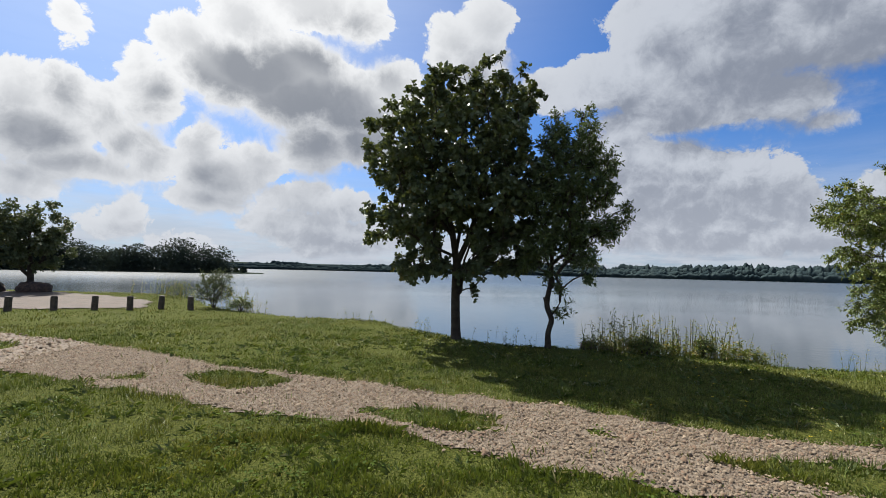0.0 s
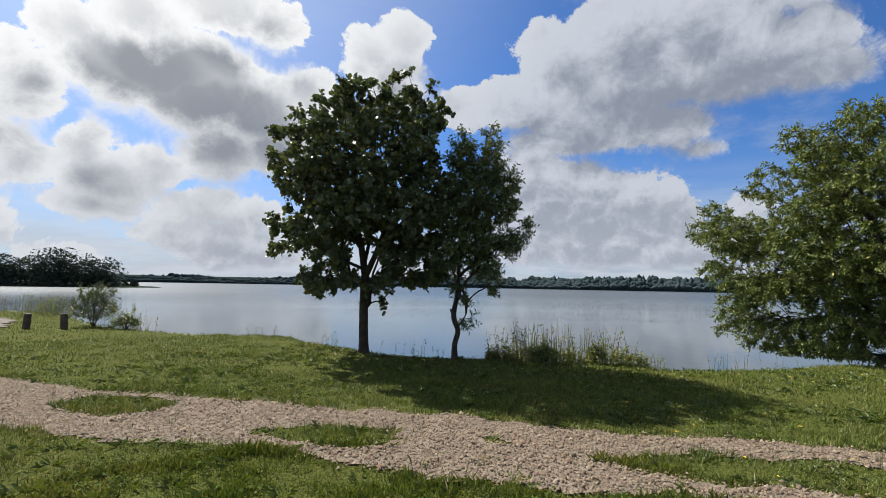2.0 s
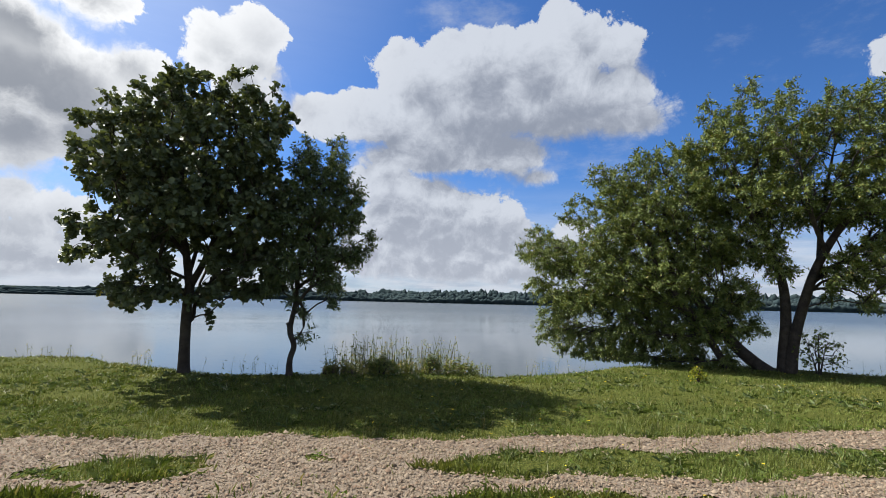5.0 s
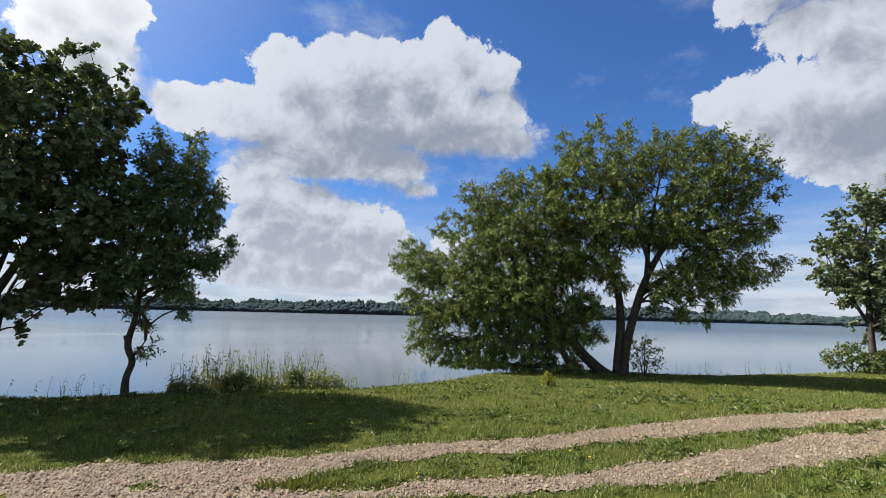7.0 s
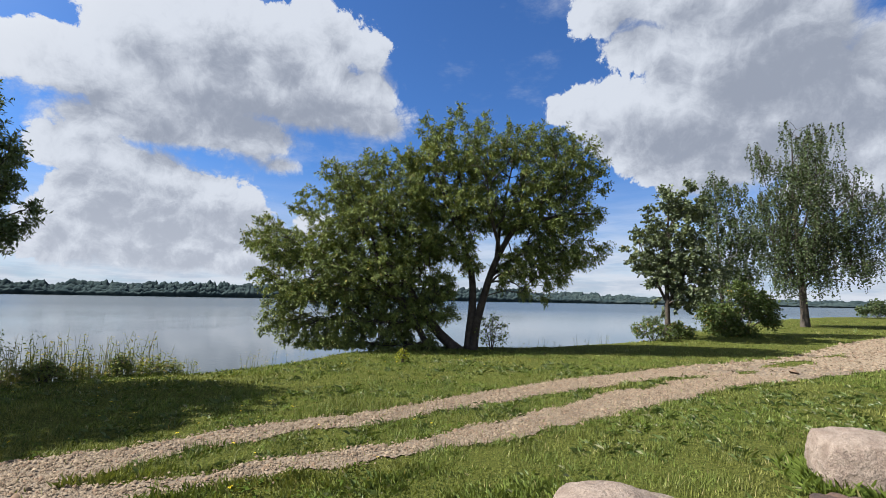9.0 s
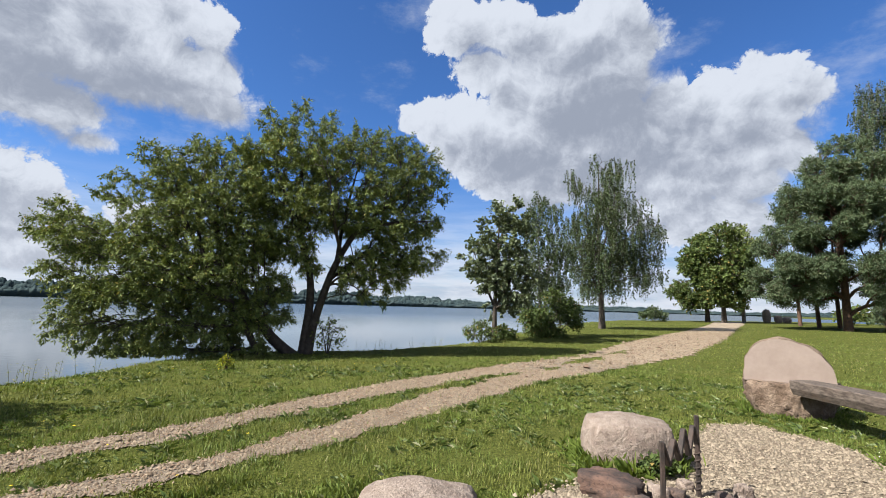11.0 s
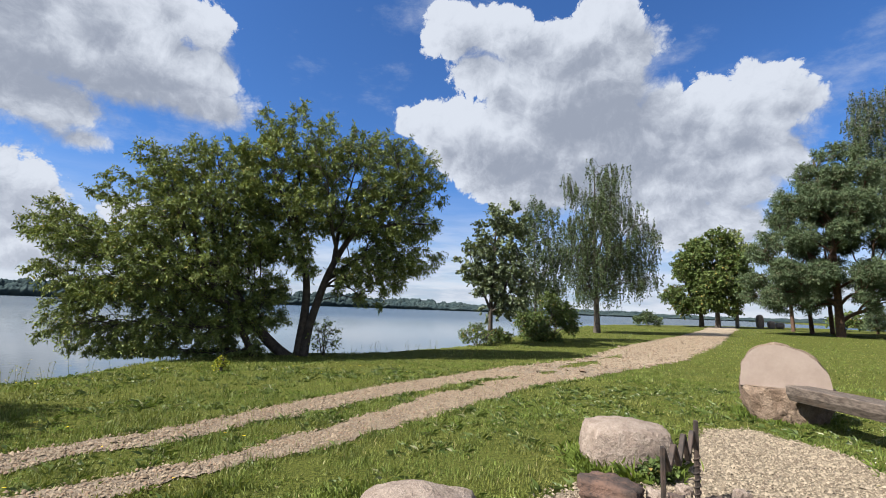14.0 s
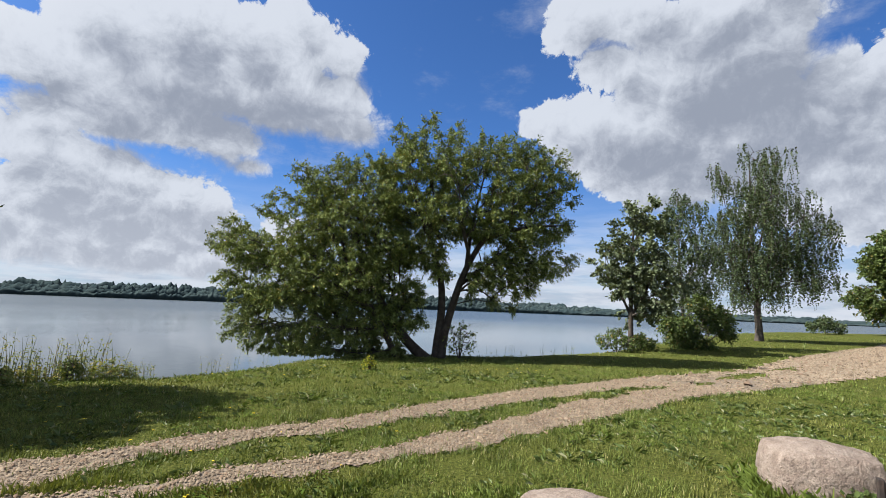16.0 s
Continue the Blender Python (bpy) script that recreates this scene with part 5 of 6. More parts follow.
# ---- grass and gravel ----
def lawn():
    """Single blades, thick and fine near the path of the camera, fewer and coarser further off."""
    rng = np.random.default_rng(61)
    bands = [(2.2, 5.0, 5800, 0.046, 0.0066), (5.0, 9.0, 4600, 0.048, 0.0084), (9.0, 16.0, 1300, 0.052, 0.015), (16.0, 34.0, 170, 0.055, 0.028), (32.0, 70.0, 14, 0.075, 0.07), (0.0, 2.2, 950, 0.058, 0.011), (2.2, 7.5, 520, 0.060, 0.015)]
    blade = np.array([(-0.5, 0, 0), (0.5, 0, 0), (0.30, 0.22, 0.62), (0, 0.62, 0.95)], float)
    corners = [(0, 1, 2), (0, 2, 3)]
    all_p, all_f, count = [], [], 0
    for r0, r1, dense, tall, wide in bands:
        lo, hi = (-47, 136) if r0 < 30 else (60, 136)
        if dense in (950, 520):                                  # behind and under the camera
            lo, hi = (-180, 180) if r0 == 0 else (136, 313)
        n = int(math.radians(hi - lo) / 2 * (r1 * r1 - r0 * r0) * dense)
        a, r = np.radians(rng.uniform(lo, hi, n)), np.sqrt(rng.uniform(r0 * r0, r1 * r1, n))
        x, y = r * np.sin(a), r * np.cos(a)
        z = height(x, y)
        clump = value_noise(x, y, 0.35, 81) + 0.6 * value_noise(x, y, 0.13, 82)
        keep = (z > -0.55) & (~on_road(x, y) | (rng.random(n) < 0.025)) & ~on_lot(x, y) & ~on_fire_place(x, y) & (rng.random(n) < 0.72 + 0.35 * clump)
        x, y, z, clump = x[keep], y[keep], z[keep], clump[keep]
        n = len(x)
        edge = on_road(x + 0.18, y - 0.18) | on_road(x - 0.05, y - 0.3) | on_road(x, y + 0.25)
        h = tall * rng.uniform(0.45, 1.25, n) * (1 + 0.45 * clump) * np.where(edge, 1.35, 1.0) * np.where(z < -0.1, 1.6, 1.0)
        turn = rng.uniform(0, 2 * np.pi, n)
        lean = rng.normal(-0.15, 0.75, n)
        c, s, cl, sl = np.cos(turn), np.sin(turn), np.cos(lean), np.sin(lean)
        o = np.zeros(n)
        rot = np.stack([np.stack([c, -s * cl, s * sl], 1), np.stack([s, c * cl, -c * sl], 1), np.stack([o, sl, cl], 1)], 1)
        sizes = np.stack([wide * rng.uniform(0.7, 1.4, n), h * rng.uniform(0.5, 1.6, n), h], 1)
        shape, faces = (blade, corners) if dense > 5000 else (blade[[0, 1, 3]], [(0, 1, 2)])
        pts, tris = scatter(shape, faces, np.stack([x, y, z - 0.01], 1), rot, sizes)
        all_p.append(pts)
        all_f.append(tris + count)
        count += len(pts)
    tagged(new("lawn_grass", fast_mesh("lawn_grass", np.concatenate(all_p), np.concatenate(all_f), BLADES)), "short uneven green lawn with dry stalks", "grass", kind="stuff")


def tufts():
    """Taller grass tufts and flat broad-leaved weeds scattered through the near lawn."""
    rng = np.random.default_rng(63)
    blade = np.array([(-0.5, 0, 0), (0.5, 0, 0), (0.34, 0.30, 0.60), (0, 0.95, 0.80)], float)
    corners = [(0, 1, 2), (0, 2, 3)]
    n = 3600
    a, r = np.radians(rng.uniform(-48, 140, n)), np.sqrt(rng.uniform(2.4 ** 2, 13.0 ** 2, n))
    x, y = r * np.sin(a), r * np.cos(a)
    near_road = on_road(x + 0.2, y - 0.2) | on_road(x, y + 0.25) | on_road(x - 0.2, y)
    keep = (height(x, y) > -0.3) & ~on_road(x, y) & ~on_fire_place(x, y) & (near_road | (value_noise(x, y, 1.1, 93) > rng.uniform(-0.6, 0.7, n)))
    x, y = x[keep], y[keep]
    per = 18
    home = np.repeat(np.arange(len(x)), per)
    m = len(home)
    wide = rng.uniform(0.04, 0.12, len(x))[home]
    px, py = x[home] + rng.normal(0, 1, m) * wide * 0.6, y[home] + rng.normal(0, 1, m) * wide * 0.6
    h = rng.uniform(0.05, 0.11, len(x))[home] * rng.uniform(0.6, 1.2, m)
    turn, lean = np.arctan2(py - y[home], px - x[home]) - np.pi / 2 + rng.normal(0, 0.6, m), rng.normal(-0.45, 0.35, m)
    c, s, cl, sl = np.cos(turn), np.sin(turn), np.cos(lean), np.sin(lean)
    o = np.zeros(m)
    rot = np.stack([np.stack([c, -s * cl, s * sl], 1), np.stack([s, c * cl, -c * sl], 1), np.stack([o, sl, cl], 1)], 1)
    sizes = np.stack([rng.uniform(0.005, 0.009, m) * (1 + 0.05 * np.hypot(px, py)), h, h], 1)
    pts, tris = scatter(blade, corners, np.stack([px, py, height(px, py) - 0.01], 1), rot, sizes)
    tagged(new("grass_tufts", fast_mesh("grass_tufts", pts, tris, GLOSSY_BLADES)), "longer grass tufts scattered through the lawn", "grass", kind="stuff")

    n = 5200
    a, r = np.radians(rng.uniform(-48, 140, n)), np.sqrt(rng.uniform(2.4 ** 2, 14.0 ** 2, n))
    x, y = r * np.sin(a), r * np.cos(a)
    patchy = value_noise(x, y, 0.9, 91) > 0.05
    keep = (height(x, y) > -0.2) & ~on_road(x, y) & ~on_fire_place(x, y) & patchy
    x, y = x[keep], y[keep]
    per = 9
    home = np.repeat(np.arange(len(x)), per)
    m = len(home)
    px, py = x[home] + rng.normal(0, 0.045, m), y[home] + rng.normal(0, 0.045, m)
    where = np.stack([px, py, height(px, py) + rng.uniform(0.02, 0.06, m)], 1)
    pts, tris = scatter(BROAD_SHAPE, SIMPLE_FACES, where, random_turns(rng, m, 0.35), rng.uniform(0.02, 0.05, m))
    tagged(new("lawn_weeds", fast_mesh("lawn_weeds", pts, tris, WEED_LEAF)), "low clover and broad-leaved weeds in the lawn", "weeds", kind="stuff")


def loose_stones(name, mask, box, dense, size, mat, label, seed):
    rng = np.random.default_rng(seed)
    x0, x1, y0, y1 = box
    n = int((x1 - x0) * (y1 - y0) * dense)
    x, y = rng.uniform(x0, x1, n), rng.uniform(y0, y1, n)
    keep = mask(x + rng.normal(0, 0.06, n), y + rng.normal(0, 0.06, n))
    x, y = x[keep], y[keep]
    n = len(x)
    octa = np.array([(0.1, 0.05, 0.9), (1, 0.1, -0.1), (0.35, 0.95, 0.0), (-0.75, 0.6, -0.1), (-0.7, -0.65, 0.0), (0.4, -0.9, -0.1)], float)
    corners = [(0, 1, 2), (0, 2, 3), (0, 3, 4), (0, 4, 5), (0, 5, 1)]
    s = size * rng.lognormal(0, 0.42, n)
    sizes = np.stack([s, s * rng.uniform(0.6, 1.0, n), s * rng.uniform(0.6, 1.05, n)], 1)
    pts, tris = scatter(octa, corners, np.stack([x, y, height(x, y) + 0.013 + 0.35 * s], 1), random_turns(rng, n, 0.25), sizes)
    pts += rng.normal(0, 0.0016, pts.shape)
    tagged(new(name, fast_mesh(name, pts, tris, mat)), label, "gravel", kind="stuff")


lawn()
tufts()
loose_stones("track_gravel", on_road, (-7, 13, -2, 9.5), 1900, 0.0094, ROAD_STONE, "loose pinkish crushed stone on the track", 71)
loose_stones("track_gravel", lambda x, y: on_road(x, y) & ((x > 13) | (x < -7)), (-12, 46, -15, 13), 180, 0.020, ROAD_STONE, "loose crushed stone further along the track", 72)
loose_stones("fireplace_gravel", on_fire_place, (2, 8.6, -4.6, -0.2), 3500, 0.0086, PALE_STONE, "loose pale rounded gravel round the fireplace", 73)

# ---- boulders, benches, fireplace ----
def boulder_mesh(size, seed, level=4, rough=0.10, fine=0.02, boxy=0.35):
    bm = bmesh.new()
    bmesh.ops.create_icosphere(bm, subdivisions=level, radius=1.0)
    off = Vector((seed * 3.7, seed * 1.3, seed * 7.1))
    for v in bm.verts:
        p = v.co.copy()
        k = max(abs(p.x), abs(p.y), abs(p.z)) ** -boxy
        k *= 1 + rough * 1.6 * noise.noise(p * 1.1 + off) + rough * 0.8 * noise.noise(p * 2.7 + off) + fine * noise.noise(p * 7 + off) + fine * 0.6 * noise.noise(p * 17 + off)
        v.co = Vector((p.x * size[0], p.y * size[1], p.z * size[2])) * k
    return bm


def boulder(name, label, centre, size, turn, mat, seed, category="boulder", **more):
    ob = part(name, boulder_mesh(size, seed, **more), mat, smooth=True)
    ob.matrix_world = pose(*centre, 0, 0, turn)
    return tagged(ob, label, category)


boulder("boulder", "low pinkish granite boulder on the lawn by the fireplace", (6.10, -1.40, 0.15), (0.385, 0.46, 0.335), 8, GRANITE, 1, level=5, rough=0.03, fine=0.03, boxy=0.48)
boulder("boulder", "rounded pale granite boulder in the near grass", (3.66, 0.20, 0.10), (0.38, 0.46, 0.35), 10, GRANITE, 2, level=5, rough=0.08, fine=0.02)


def stone_seat():
    """A boulder with its upper front sawn away: a flat pale back over a rough lower half."""
    root = new("stone_seat")
    root.matrix_world = pose(9.46, -4.32, -0.14, 0, 0, -113)      # local -y faces the fireplace
    bm = bmesh.new()
    n = 48
    ring = []
    for i in range(n):
        a = math.pi * i / (n - 1)
        wob = 1 + 0.03 * noise.noise(Vector((i * 0.31, 2.0, 0)))
        x, z = math.cos(a), max(math.sin(a), 0.0) ** 0.8
        ring.append((0.585 * x * wob - 0.10 * z * z, 0.66 * z * wob))
    layers = []
    for y, k in ((-0.36, 1.0), (-0.30, 1.02), (-0.12, 1.03), (0.10, 0.98), (0.28, 0.84), (0.40, 0.60), (0.46, 0.30)):
        layers.append([bm.verts.new((x * k + 0.03 * noise.noise(Vector((x * 3, y * 4, z * 3))) * (y > -0.35), y + 0.10 * z * (y < 0), 0.66 + z * k + 0.03 * noise.noise(Vector((x * 4, y * 3, z * 4 + 7))) * (y > -0.35)))
                       for x, z in ring])
    face = bm.faces.new(layers[0])
    for p, q in zip(layers, layers[1:]):
        for i in range(n):
            bm.faces.new((p[i], q[i], q[(i + 1) % n], p[(i + 1) % n]))
    bm.faces.new(layers[-1][::-1])
    bmesh.ops.recalc_face_normals(bm, faces=bm.faces)
    for f in bm.faces:
        f.material_index = 0 if f is face else 1
    part("sawn_back", bm, [CUT_GRANITE, BROWN_GRANITE], root, "flat sawn pale granite back")
    bm = boulder_mesh((0.60, 0.56, 0.66), 6, level=5, rough=0.07, fine=0.09, boxy=0.25)
    for v in bm.verts:
        v.co.z += 0.48
        v.co.z = min(max(v.co.z, -0.1), 0.672 + 0.006 * noise.noise(v.co * 6))
        k = 0.80 + 0.30 * min(max(v.co.z, 0) / 0.62, 1)
        v.co.x *= k
        v.co.y = v.co.y * (0.5 + 0.5 * k) - 0.08 * min(max(0.6 - v.co.z, 0) / 0.6, 1)
    part("base", bm, BROWN_GRANITE, root, "rough brown granite lower half", smooth=True)
    return tagged(root, "granite boulder seat with a flat sawn back", "stone seat")


stone_seat()


def carved_stone():
    root = new("carved_stone")
    root.matrix_world = pose(6.40, -4.50, -0.06, 0, 0, -122)
    bm = boulder_mesh((0.43, 0.42, 0.45), 8, level=5, rough=0.05, fine=0.03, boxy=0.2)
    for v in bm.verts:
        v.co.z += 0.37
        v.co.z = max(v.co.z, -0.1)
        if v.co.x > 0.16 and v.co.z > 0.58:
            v.co.z = 0.58 + (v.co.z - 0.58) * 0.22                  # the ledge for the next bench
    body = part("body", bm, GREY_GRANITE, root, "grey speckled granite", smooth=True)
    # a worn zigzag band cut round the front
    verts, faces = [], []
    for k in range(2):
        pts = []
        for i in range(17):
            a = radians(196 + i * 6.8)
            z = 0.50 + (0.045 if (i + k) % 2 else -0.045) - 0.004 * i
            r = 0.995 * math.sqrt(max(0.05, 1 - ((z - 0.42) / 0.62) ** 2)) * 1.03
            pts.append((0.432 * r * math.cos(a), 0.422 * r * math.sin(a), z - 0.04))
        tube(verts, faces, pts, [0.0055] * len(pts), 5)
    band = new("carving", fast_mesh("carving", verts, faces, GROOVE))
    band.parent = body
    tagged(band, "worn zigzag carving")
    return tagged(root, "rounded grey granite stone with a carved zigzag band", "carved stone")


carved_stone()


def plank_bench(label, start, end, depth, thick, top, seed):
    """A thick hewn plank from start to end (plan), its front edge on that line."""
    rng = random.Random(seed)
    a, b = Vector((*start, top)), Vector((*end, top))
    along = (b - a).normalized()
    side = Vector((-along.y, along.x, 0))
    bm = bmesh.new()
    rows, n = [], 26
    prof = [(0.0, -0.012), (0.012, 0.0), (depth * 0.35, 0.004), (depth * 0.7, 0.0), (depth - 0.015, -0.002), (depth, -0.02), (depth - 0.04, -thick), (depth * 0.5, -thick * 1.15), (0.05, -thick), (0.004, -thick * 0.55)]
    for i in range(n + 1):
        p = a + (b - a) * (i / n)
        wob = 0.012 * noise.noise(Vector((i * 0.35, seed, 0)))
        rows.append([bm.verts.new(p + side * (d + wob * (1 if d < depth / 2 else -1)) + Vector((0, 0, z + 0.006 * noise.noise(Vector((i * 0.5, d * 9, seed)))))) for d, z in prof])
    k = len(prof)
    for i in range(n):
        for j in range(k):
            bm.faces.new((rows[i][j], rows[i][(j + 1) % k], rows[i + 1][(j + 1) % k], rows[i + 1][j]))
    bm.faces.new(rows[0][::-1])
    bm.faces.new(rows[-1])
    bmesh.ops.recalc_face_normals(bm, faces=bm.faces)
    root = new("bench")
    plank = part("plank", bm, BENCH_WOOD, root)
    # drying cracks along the top
    verts, faces = [], []
    for i in range(7):
        d, s, l = rng.uniform(0.05, depth - 0.06), rng.uniform(0.05, 0.6), rng.uniform(0.15, 0.4)
        pts = [a + (b - a) * min(s + l * q / 5, 0.97) + side * (d + 0.006 * rng.uniform(-1, 1)) + Vector((0, 0, 0.002)) for q in range(6)]
        tube(verts, faces, pts, [0.0015, 0.003, 0.0035, 0.003, 0.002, 0.001], 4)
    cracks = new("cracks", fast_mesh("cracks", verts, faces, POST_TIMBER))
    cracks.parent = plank
    return tagged(root, label, "bench")


def timber_material():
    m = bpy.data.materials.new("bench_wood")
    m.use_nodes = True
    m.node_tree.nodes.clear()
    g = Graph(m.node_tree)
    where = g.add("ShaderNodeTexCoord").outputs["Object"]
    turned = g.add("ShaderNodeMapping", {0: where, "Rotation": (0, 0, radians(19)), "Scale": (1.2, 14.0, 14.0)}).outputs[0]
    grain = g.noise(turned, 2.2, 7.0, 0.65)
    patch = g.noise(where, 3.0, 4.0, 0.6)
    colour = g.mix(g.smooth(grain, 0.3, 0.7), (0.036, 0.027, 0.021), (0.112, 0.090, 0.073))
    colour = g.mix(g.smooth(patch, 0.5, 0.75), colour, (0.085, 0.058, 0.042))
    relief = g.add("ShaderNodeBump", {"Strength": 0.6, "Distance": 0.01, "Height": grain})
    shader = g.add("ShaderNodeBsdfPrincipled", {"Base Color": colour, "Roughness": 0.8, "Specular IOR Level": 0.25, "Normal": relief.outputs[0]})
    g.tree.links.new(shader.outputs[0], g.add("ShaderNodeOutputMaterial").inputs[0])
    return m


BENCH_WOOD = timber_material()
plank_bench("weathered hewn plank bench resting between two boulders", (8.75, -4.03), (6.72, -4.67), 0.42, 0.21, 0.62, 3)
plank_bench("dark weathered plank bench with one end on the carved stone", (5.72, -4.02), (2.4, -2.62), 0.40, 0.15, 0.61, 4)
boulder("boulder", "grey granite stone under the end of a plank bench", (2.75, -3.0, 0.10), (0.34, 0.34, 0.36), 10, GREY_GRANITE, 9)


def fire_irons():
    """Two square posts with a zigzag spit rest between them, the far post wound with a twisted bar."""
    root = new("fire_irons")
    near, far = Vector((4.47, -1.42, 0)), Vector((5.27, -1.86, 0))
    tagged(root, "black iron fire stand with two posts and a zigzag bar", "fire stand")

    def bar(name, a, b, wide, label=""):
        bm = bmesh.new()
        bmesh.ops.create_cube(bm, size=1.0)
        d = Vector(b) - Vector(a)
        bmesh.ops.transform(bm, matrix=Matrix.Translation((Vector(a) + Vector(b)) / 2) @ d.to_track_quat("Z", "Y").to_matrix().to_4x4() @ Matrix.Diagonal((wide, wide * 0.8, d.length, 1)), verts=bm.verts)
        bmesh.ops.bevel(bm, geom=bm.edges[:], offset=wide * 0.12, segments=1, affect="EDGES")
        return part(name, bm, IRON, root, label)

    bar("post", near + Vector((0, 0, -0.1)), near + Vector((0, 0, 0.63)), 0.040)
    wound = bar("post", far + Vector((0, 0, -0.1)), far + Vector((0, 0, 0.68)), 0.042)
    verts, faces, pts = [], [], []
    for i in range(50):
        a = i * 0.8
        pts.append(far + Vector((0.026 * math.cos(a), 0.026 * math.sin(a), 0.05 + 0.36 * i / 49)))
    tube(verts, faces, pts, [0.007] * 50, 5)
    coil = new("coil", fast_mesh("coil", verts, faces, IRON))
    coil.parent = wound
    tagged(coil, "twisted iron bar wound round the post")
    n = 7
    pts = [near.lerp(far, i / n) + Vector((0, 0, (0.61 if i % 2 == 0 else 0.42) + 0.02 * math.sin(i * 2.1))) for i in range(n + 1)]
    for p, q in zip(pts, pts[1:]):
        bar("zigzag_bar", p, q, 0.040)
    return root


def edge_grass():
    """Longer grass left uncut round the stones, and a few small flowers in it."""
    rng = np.random.default_rng(64)
    blade = np.array([(-0.5, 0, 0), (0.5, 0, 0), (0.36, 0.22, 0.60), (0, 0.70, 0.92)], float)
    xs, ys, hs = [], [], []
    for cx, cy, r, n, tall in ((9.46, -4.32, 0.62, 2600, 0.07), (6.40, -4.50, 0.44, 2800, 0.09), (6.10, -1.40, 0.42, 4200, 0.14), (3.66, 0.24, 0.35, 1800, 0.19), (2.75, -3.0, 0.36, 1200, 0.11)):
        a, d = rng.uniform(0, 2 * np.pi, n), r + np.abs(rng.normal(0, 0.11, n)) - 0.03
        x, y = cx + d * np.cos(a), cy + d * np.sin(a)
        keep = ~on_fire_place(x, y) | (rng.random(n) < 0.25)
        xs.append(x[keep])
        ys.append(y[keep])
        hs.append(tall * rng.uniform(0.5, 1.25, keep.sum()) * (1 + 0.5 * value_noise(x[keep], y[keep], 0.2, 95)))
    x, y, h = np.concatenate(xs), np.concatenate(ys), np.concatenate(hs)
    n = len(x)
    turn, lean = rng.uniform(0, 2 * np.pi, n), rng.normal(-0.1, 0.45, n)
    c, s, cl, sl, o = np.cos(turn), np.sin(turn), np.cos(lean), np.sin(lean), np.zeros(n)
    rot = np.stack([np.stack([c, -s * cl, s * sl], 1), np.stack([s, c * cl, -c * sl], 1), np.stack([o, sl, cl], 1)], 1)
    pts, tris = scatter(blade, [(0, 1, 2), (0, 2, 3)], np.stack([x, y, height(x, y) - 0.01], 1), rot, np.stack([rng.uniform(0.003, 0.005, n), h, h], 1))
    tagged(new("edge_grass", fast_mesh("edge_grass", pts, tris, LUSH_BLADES)), "long uncut grass round the foot of the stones", "grass", kind="stuff")
    n = 60
    x, y = rng.normal(6.75, 0.35, n), rng.normal(-3.95, 0.25, n)
    keep = ~on_fire_place(x, y)
    x, y = x[keep], y[keep]
    pts, tris = scatter(BROAD_SHAPE, SIMPLE_FACES, np.stack([x, y, height(x, y) + rng.uniform(0.05, 0.10, len(x))], 1), random_turns(rng, len(x), 0.4), rng.uniform(0.018, 0.032, len(x)))
    tagged(new("small_flowers", fast_mesh("small_flowers", pts, tris, WHITE_PETAL)), "tiny white and yellow flowers in the grass", "flowers", kind="stuff")


def lawn_flowers():
    """A few small yellow flower heads in the lawn between the track and the bank."""
    rng = np.random.default_rng(66)
    n = 190
    x, y = rng.uniform(1.5, 14.0, n), rng.uniform(2.5, 9.0, n)
    keep = ~on_road(x, y) & (height(x, y) > -0.1) & (value_noise(x, y, 1.6, 97) > -0.1)
    x, y = x[keep], y[keep]
    pts, tris = scatter(BROAD_SHAPE, SIMPLE_FACES, np.stack([np.repeat(x, 3), np.repeat(y, 3), np.repeat(height(x, y) + rng.uniform(0.04, 0.07, len(x)), 3)], 1), random_turns(rng, 3 * len(x), 0.3), rng.uniform(0.018, 0.03, 3 * len(x)))
    tagged(new("lawn_flowers", fast_mesh("lawn_flowers", pts, tris, YELLOW_PETAL)), "small yellow flowers dotted over the lawn", "flowers", kind="stuff")


edge_grass()
lawn_flowers()
fire_irons()
for i, (x, y, sx, sy, sz, turn, mat, what) in enumerate([
        (5.02, -1.14, 0.25, 0.15, 0.12, 62, RED_STONE, "dark reddish hearth stone with soot"), (5.02, -1.50, 0.09, 0.07, 0.09, 20, GRANITE, "pinkish broken hearth stone"),
        (4.78, -1.30, 0.10, 0.09, 0.08, 40, SOOTY_STONE, "soot-black stone of the fire ring"), (5.28, -2.20, 0.08, 0.06, 0.09, 0, GRANITE, "pale broken hearth stone"),
        (5.13, -2.03, 0.08, 0.05, 0.06, 35, SOOTY_STONE, "charred stone of the fire ring"), (4.92, -2.22, 0.10, 0.07, 0.05, 80, SOOTY_STONE, "charred flat stone of the fire ring"),
        (4.60, -2.45, 0.12, 0.09, 0.08, 50, GRANITE, "rounded pinkish stone of the fire ring"), (4.25, -2.35, 0.13, 0.10, 0.08, 15, SOOTY_STONE, "soot-black stone of the fire ring"),
        (4.05, -1.95, 0.12, 0.10, 0.08, 0, GRANITE, "rounded pinkish stone of the fire ring"), (4.15, -1.40, 0.11, 0.09, 0.08, 33, SOOTY_STONE, "soot-black stone of the fire ring"),
        (5.40, -1.78, 0.06, 0.05, 0.06, 33, GRANITE, "small broken hearth stone"), (5.18, -1.66, 0.07, 0.05, 0.05, 70, SOOTY_STONE, "small charred piece of stone")]):
    tagged(boulder("hearth_stone", what, (x, y, sz * 0.55), (sx, sy, sz), turn, mat, 20 + i, "stone", level=4, rough=0.16, fine=0.08, boxy=0.85), group="stones round the fire")

